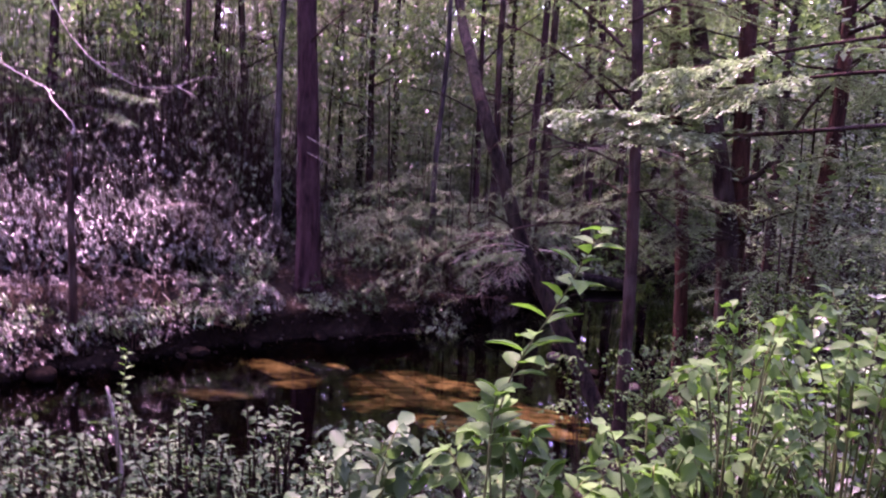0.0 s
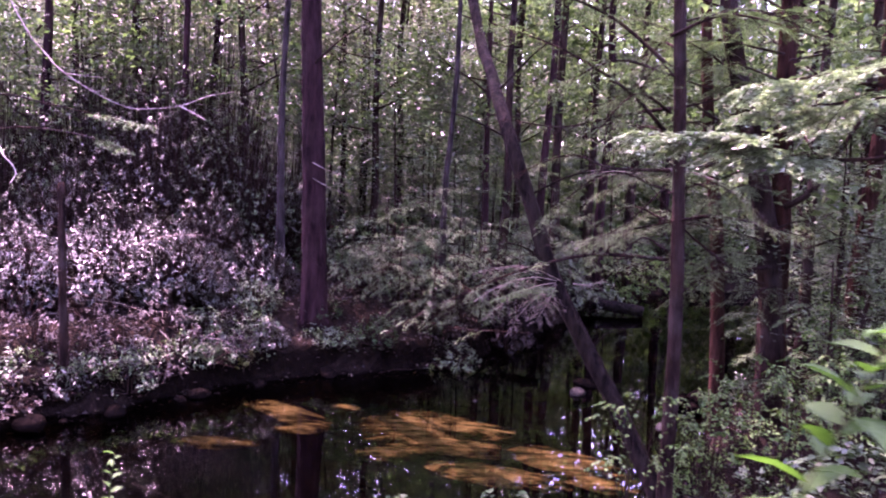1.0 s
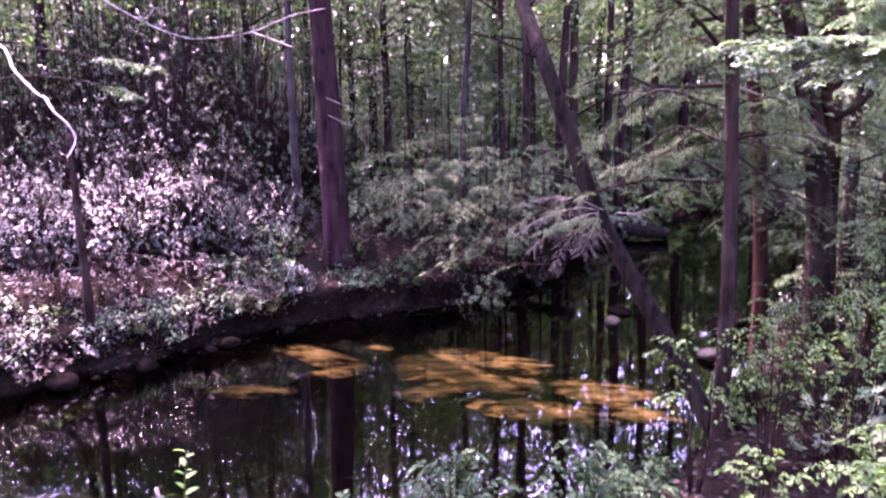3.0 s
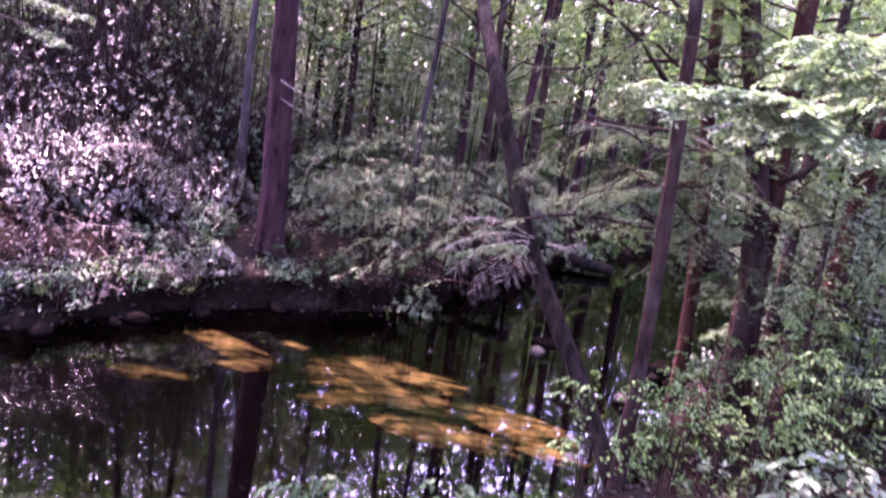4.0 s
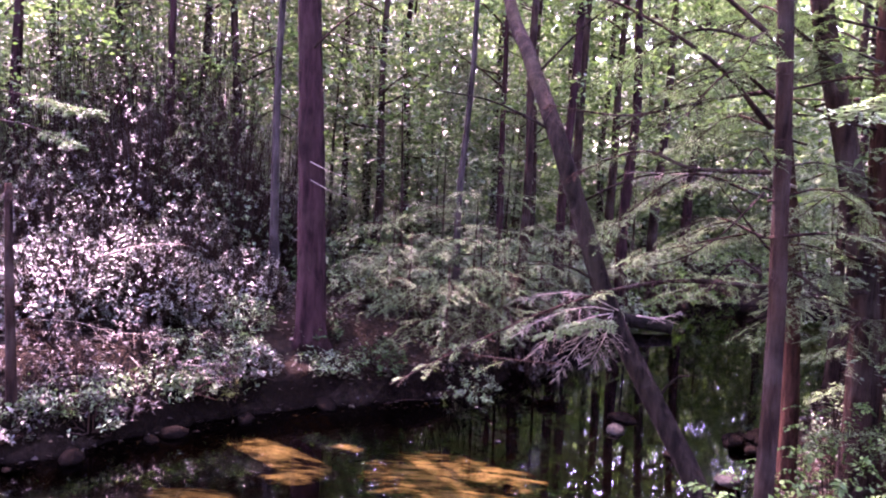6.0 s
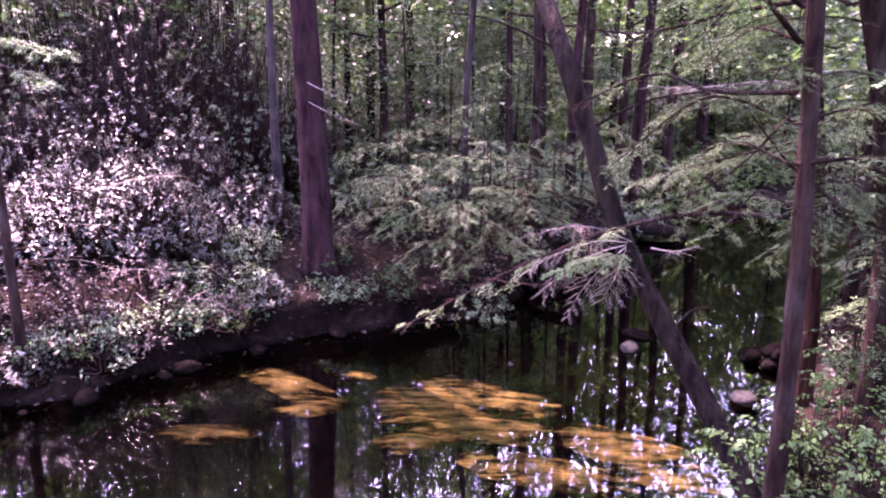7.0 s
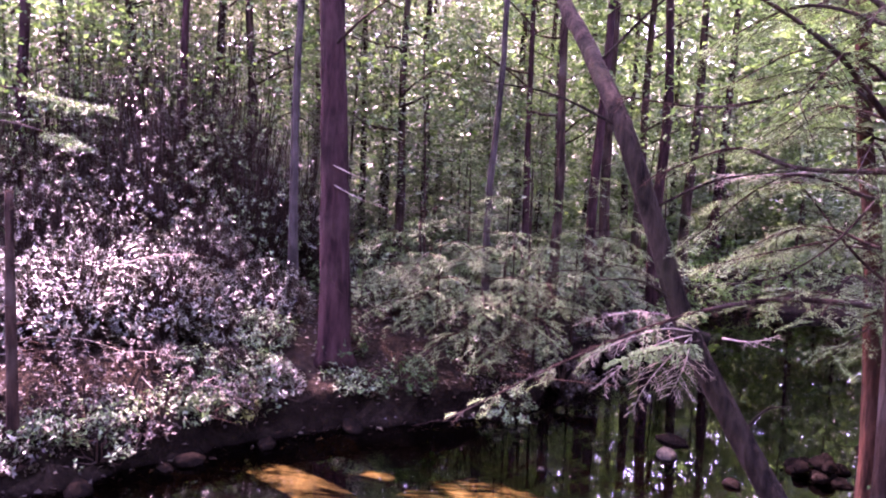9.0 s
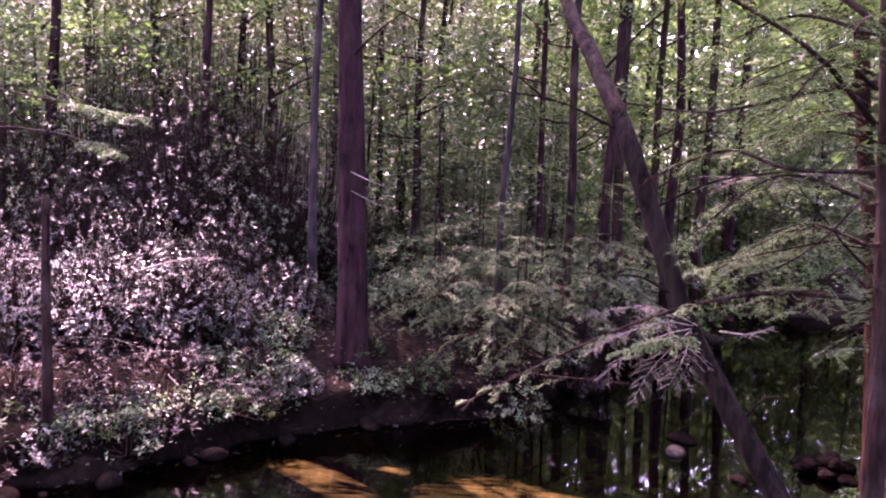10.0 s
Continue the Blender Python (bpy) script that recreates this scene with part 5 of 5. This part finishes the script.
for k, (x, y, top, w, n, lf, m) in enumerate(((-0.85, 3.65, 0.95, 0.28, 24, 0.042, M_PALE), (-0.4, 3.75, 1.12, 0.34, 44, 0.042, M_PALE), (0.12, 3.75, 1.2, 0.32, 44, 0.042, M_PALE), (0.4, 4.0, 0.95, 0.28, 24, 0.045, M_PALE),
                                                     (1.6, 4.3, 1.05, 0.35, 24, 0.045, M_MID), (2.0, 4.6, 1.2, 0.4, 30, 0.07, M_SHADE),
                                                     (0.95, 5.1, 1.35, 0.42, 16, 0.042, M_MID), (1.4, 5.2, 1.45, 0.42, 18, 0.042, M_MID), (1.85, 5.1, 1.55, 0.45, 20, 0.045, M_MID), (2.4, 5.3, 1.75, 0.5, 26, 0.045, M_MID))):
    spray_bush(x, y, top, w, n, 300 + k, lf, m, ONE_PALE if m is M_PALE else ONE_FRESH, "leafy green bush on the near bank", 0 if m is M_MID else 2)
LOWB = "low broad-leaved bush beside the tall plant"
spray_bush(0.34, 1.46, 2.06, 0.3, 44, 5, 0.06, M_FRESH, ONE_FRESH, LOWB, 10)
spray_bush(0.04, 1.56, 1.99, 0.3, 44, 6, 0.06, M_PALE, ONE_PALE, LOWB, 10)
spray_bush(0.62, 1.62, 2.06, 0.28, 30, 7, 0.055, M_FRESH, ONE_FRESH, LOWB, 8)
for k, (x, y, w, t) in enumerate(((-0.45, 2.4, 0.3, 1.76), (-0.95, 2.45, 0.33, 1.7), (-1.35, 2.5, 0.3, 1.58), (-0.1, 2.15, 0.26, 1.68), (-0.7, 2.0, 0.3, 1.66), (-1.2, 2.05, 0.3, 1.6), (-0.3, 1.85, 0.28, 1.7), (-0.65, 2.3, 0.28, 1.75), (-0.2, 2.45, 0.26, 1.68), (-1.12, 2.3, 0.28, 1.66))):
    laurel(x, y, w, t - gz(x, y), 120 + k, 0.034, M_PALE, "low grey-green leafy bush by the path", 330, "path_bush")
sp = thing("sprig", (-0.85, 2.3, gz(-0.85, 2.3)), "thin upright sprig with small pale leaves", "plant")
leafy_stem(sp, pr, [(-0.85, 2.3, gz(-0.85, 2.3)), (-0.88, 2.3, 1.5), (-0.86, 2.29, 1.75), (-0.845, 2.29, 1.88)], 18, SMALL, 0.003, 1.0, 0.5)
st = thing("broken_stick", (-1.0, 2.46, gz(-1.0, 2.46)), "pale barkless broken stick standing in the bushes", "stick")
sh = 1.69 - st.location.z
part("stub", tube_mesh("stub", curve_points([(0.06, 0, -0.05), (0.05, 0, sh * 0.5), (0.02, 0.01, sh * 0.8), (-0.015, 0.01, sh)], 14), 0.015, 0.004, M_DEAD, 7, 0.35), st)
bt = thing("bare_shrub", (-1.5, 1.9, gz(-1.5, 1.9)), "dead bare shrub with long pale thin twigs", "shrub")
gb = gz(-1.5, 1.9)
for pts, r0 in (([(-1.5, 1.9, gb), (-1.35, 1.95, 2.4), (-1.0, 1.97, 2.95)] + [(-0.823, 1.979, 2.782), (-0.763, 1.958, 2.732), (-0.703, 1.958, 2.695), (-0.644, 1.960, 2.670), (-0.605, 1.962, 2.666), (-0.543, 1.967, 2.674), (-0.484, 1.952, 2.692), (-0.433, 1.936, 2.699)], 0.0016),
                ([(-0.543, 1.967, 2.674), (-0.510, 1.938, 2.663), (-0.467, 1.899, 2.648)], 0.0013),
                ([(-0.747, 1.958, 2.723), (-0.715, 1.960, 2.720), (-0.680, 1.962, 2.718)], 0.001),
                ([(-0.703, 1.958, 2.695), (-0.687, 1.959, 2.694), (-0.675, 1.961, 2.706)], 0.001),
                ([(-1.5, 1.9, gb + 0.3), (-1.1, 1.7, 2.3), (-0.8, 1.55, 2.66)] + [(-0.632, 1.554, 2.637), (-0.576, 1.515, 2.605), (-0.547, 1.495, 2.588), (-0.541, 1.495, 2.585), (-0.529, 1.485, 2.575), (-0.519, 1.484, 2.566), (-0.514, 1.484, 2.555), (-0.513, 1.472, 2.544)], 0.0013)):
    part("twig", tube_mesh("twig", curve_points([np.array(p) - np.array(bt.location) for p in pts], 48), r0, r0 * 0.5, M_BLEACH, 5), bt)

# ferny growth hanging over the bank's edge
FRINGE = []
for k in range(len(CP)):
    for row in (0.05, 0.12, 0.2, 0.3, 0.4, 0.5, 0.75):
        q = CP[k, :2] + np.array([-tang[k][1], tang[k][0]]) * (CP[k, 2] + row)
        if -5.6 < q[0] < 1.2 and 5.5 < q[1] < 12.5 and q[0] < -2.75 + 0.15 * math.sin(k) and gz(q[0], q[1]) > 0.2 and all(math.hypot(q[0] - a, q[1] - b) > 0.3 for a, b in FRINGE):
            FRINGE.append((float(q[0]), float(q[1])))
for k, (x, y) in enumerate(FRINGE):
    w = 0.24 + 0.08 * math.sin(k * 2.3)
    laurel(x + 0.05 * math.sin(k * 3.3), y + 0.06 * math.sin(k * 5.1), w, 0.26 + 0.1 * math.sin(k * 1.7), 200 + k, 0.05, (M_SHADE, M_LITTER, M_SHADE, M_LAUREL, M_LITTER)[k % 5], "low dark plant fringing the stream bank", 34, "bank_fringe")
# more low growth on the bank's top: grey-green hemlock and laurel sprays round the pine's foot
TOPS = [(-2.9, 8.75, 0.3, 0.4), (-2.05, 9.05, 0.3, 0.34), (-1.55, 9.3, 0.35, 0.4), (-1.0, 9.6, 0.4, 0.45), (-0.5, 9.95, 0.4, 0.5), (-0.15, 10.5, 0.45, 0.6), (0.15, 11.2, 0.5, 0.7), (0.45, 12.0, 0.5, 0.8), (-0.9, 10.4, 0.5, 0.7), (-0.4, 11.2, 0.55, 0.9), (-2.3, 9.55, 0.3, 0.3), (-2.75, 9.9, 0.3, 0.4), (-3.5, 8.55, 0.3, 0.35), (-1.5, 10.4, 0.4, 0.5), (0.9, 12.8, 0.5, 0.7), (1.2, 13.6, 0.5, 0.7)]
for k, (x, y, w, h) in enumerate(TOPS[::2]):
    y += 0.55 if y < 9.7 else 0.25
    laurel(x, y, w, h, 240 + k, 0.055, (M_SHADE, M_PALE, M_SHADE, M_LITTER)[k % 4], "low growth of small leaves on the bank's top", 70, "bank_shrub")
# soft green bushes between the hemlock trunks
for k, (x, y, top, w, n, lf) in enumerate(((1.75, 6.5, 1.0, 0.4, 24, 0.042), (2.15, 6.9, 1.25, 0.45, 28, 0.042), (2.6, 6.4, 1.7, 0.5, 32, 0.045), (3.0, 6.9, 2.0, 0.5, 32, 0.045), (3.3, 6.0, 2.1, 0.55, 34, 0.05), (2.2, 5.8, 1.3, 0.4, 22, 0.042), (2.9, 5.3, 1.9, 0.5, 30, 0.048), (1.1, 4.35, 0.9, 0.26, 14, 0.04), (1.45, 3.8, 1.15, 0.36, 22, 0.045), (1.85, 3.9, 1.2, 0.4, 22, 0.045))):
    spray_bush(x, y, top, w, n, 340 + k, lf, M_MID, ONE_FRESH, "open leafy bush between the hemlock trunks", 0)
# sticks washed against the bank's foot
for k, (x, y, a, ln) in enumerate(((-1.9, 9.5, 0.5, 0.5), (-1.2, 9.65, 0.25, 0.45), (-2.5, 9.1, 0.6, 0.4))):
    t = thing("stick", (x, y, 0.03), "thin dark stick lying at the bank's foot", "stick", "washed-up sticks")
    d = np.array([math.cos(a), math.sin(a), 0.12 * math.sin(k * 2.0)]) * ln / 2
    part("stem", tube_mesh("stem", curve_points([-d, (0, 0.03, 0.02), d], 8), 0.007, 0.004, M_BARK, 6, 0.2), t)
# plants and dead leaves trailing over the far bank's broken edge
er = np.random.default_rng(44)
for name, mat, label, cat, count, seed in (("trailing_plants", M_SHADE, "dark small-leaved plants trailing over the bank's edge", "plants", 9000, 2.0), ("hanging_litter", M_LITTER, "withered leaves caught on the bank's broken edge", "leaf litter", 9000, 6.0)):
    at = er.integers(0, len(CP), count * 12)
    off = CP[at, 2] + er.uniform(-0.1, 0.6, len(at))
    EX = CP[at, 0] - tang[at, 1] * off + er.normal(size=len(at)) * 0.12
    EY = CP[at, 1] + tang[at, 0] * off + er.normal(size=len(at)) * 0.12
    EZ = ground_height(EX, EY)
    patch = wob(EX, EY, 3.0, seed) + er.normal(size=len(EX)) * 0.3
    ok = (EX > -6.5) & (EX < 1.5) & (EY < 13) & (EZ > 0.2) & (EZ < 0.5) & (patch > np.where(EX < -2.8, 0.1, 0.75))
    EX, EY, EZ = EX[ok][:count], EY[ok][:count], EZ[ok][:count]
    n = len(EX)
    out = np.stack([np.full(n, 0.4), np.full(n, -0.9), np.full(n, -0.2)], 1) + er.normal(size=(n, 3)) * 0.6
    up = er.normal(size=(n, 3)) * 0.5 + [0.2, -0.4, 0.8]
    size = er.uniform(0.03, 0.06, n)
    me = leaves_mesh(name, np.stack([EX, EY, EZ + er.uniform(0.0, 0.1, n)], 1), out, up, size, size * 0.5, mat, False, 0.2)
    tagged(new(name, me), label, cat, kind="stuff")
laurel(-2.9, 8.9, 0.12, 0.26, 280, 0.05, M_GOLD, "small sunlit yellow-green plant at the bank's corner", 26, "bank_sprig")
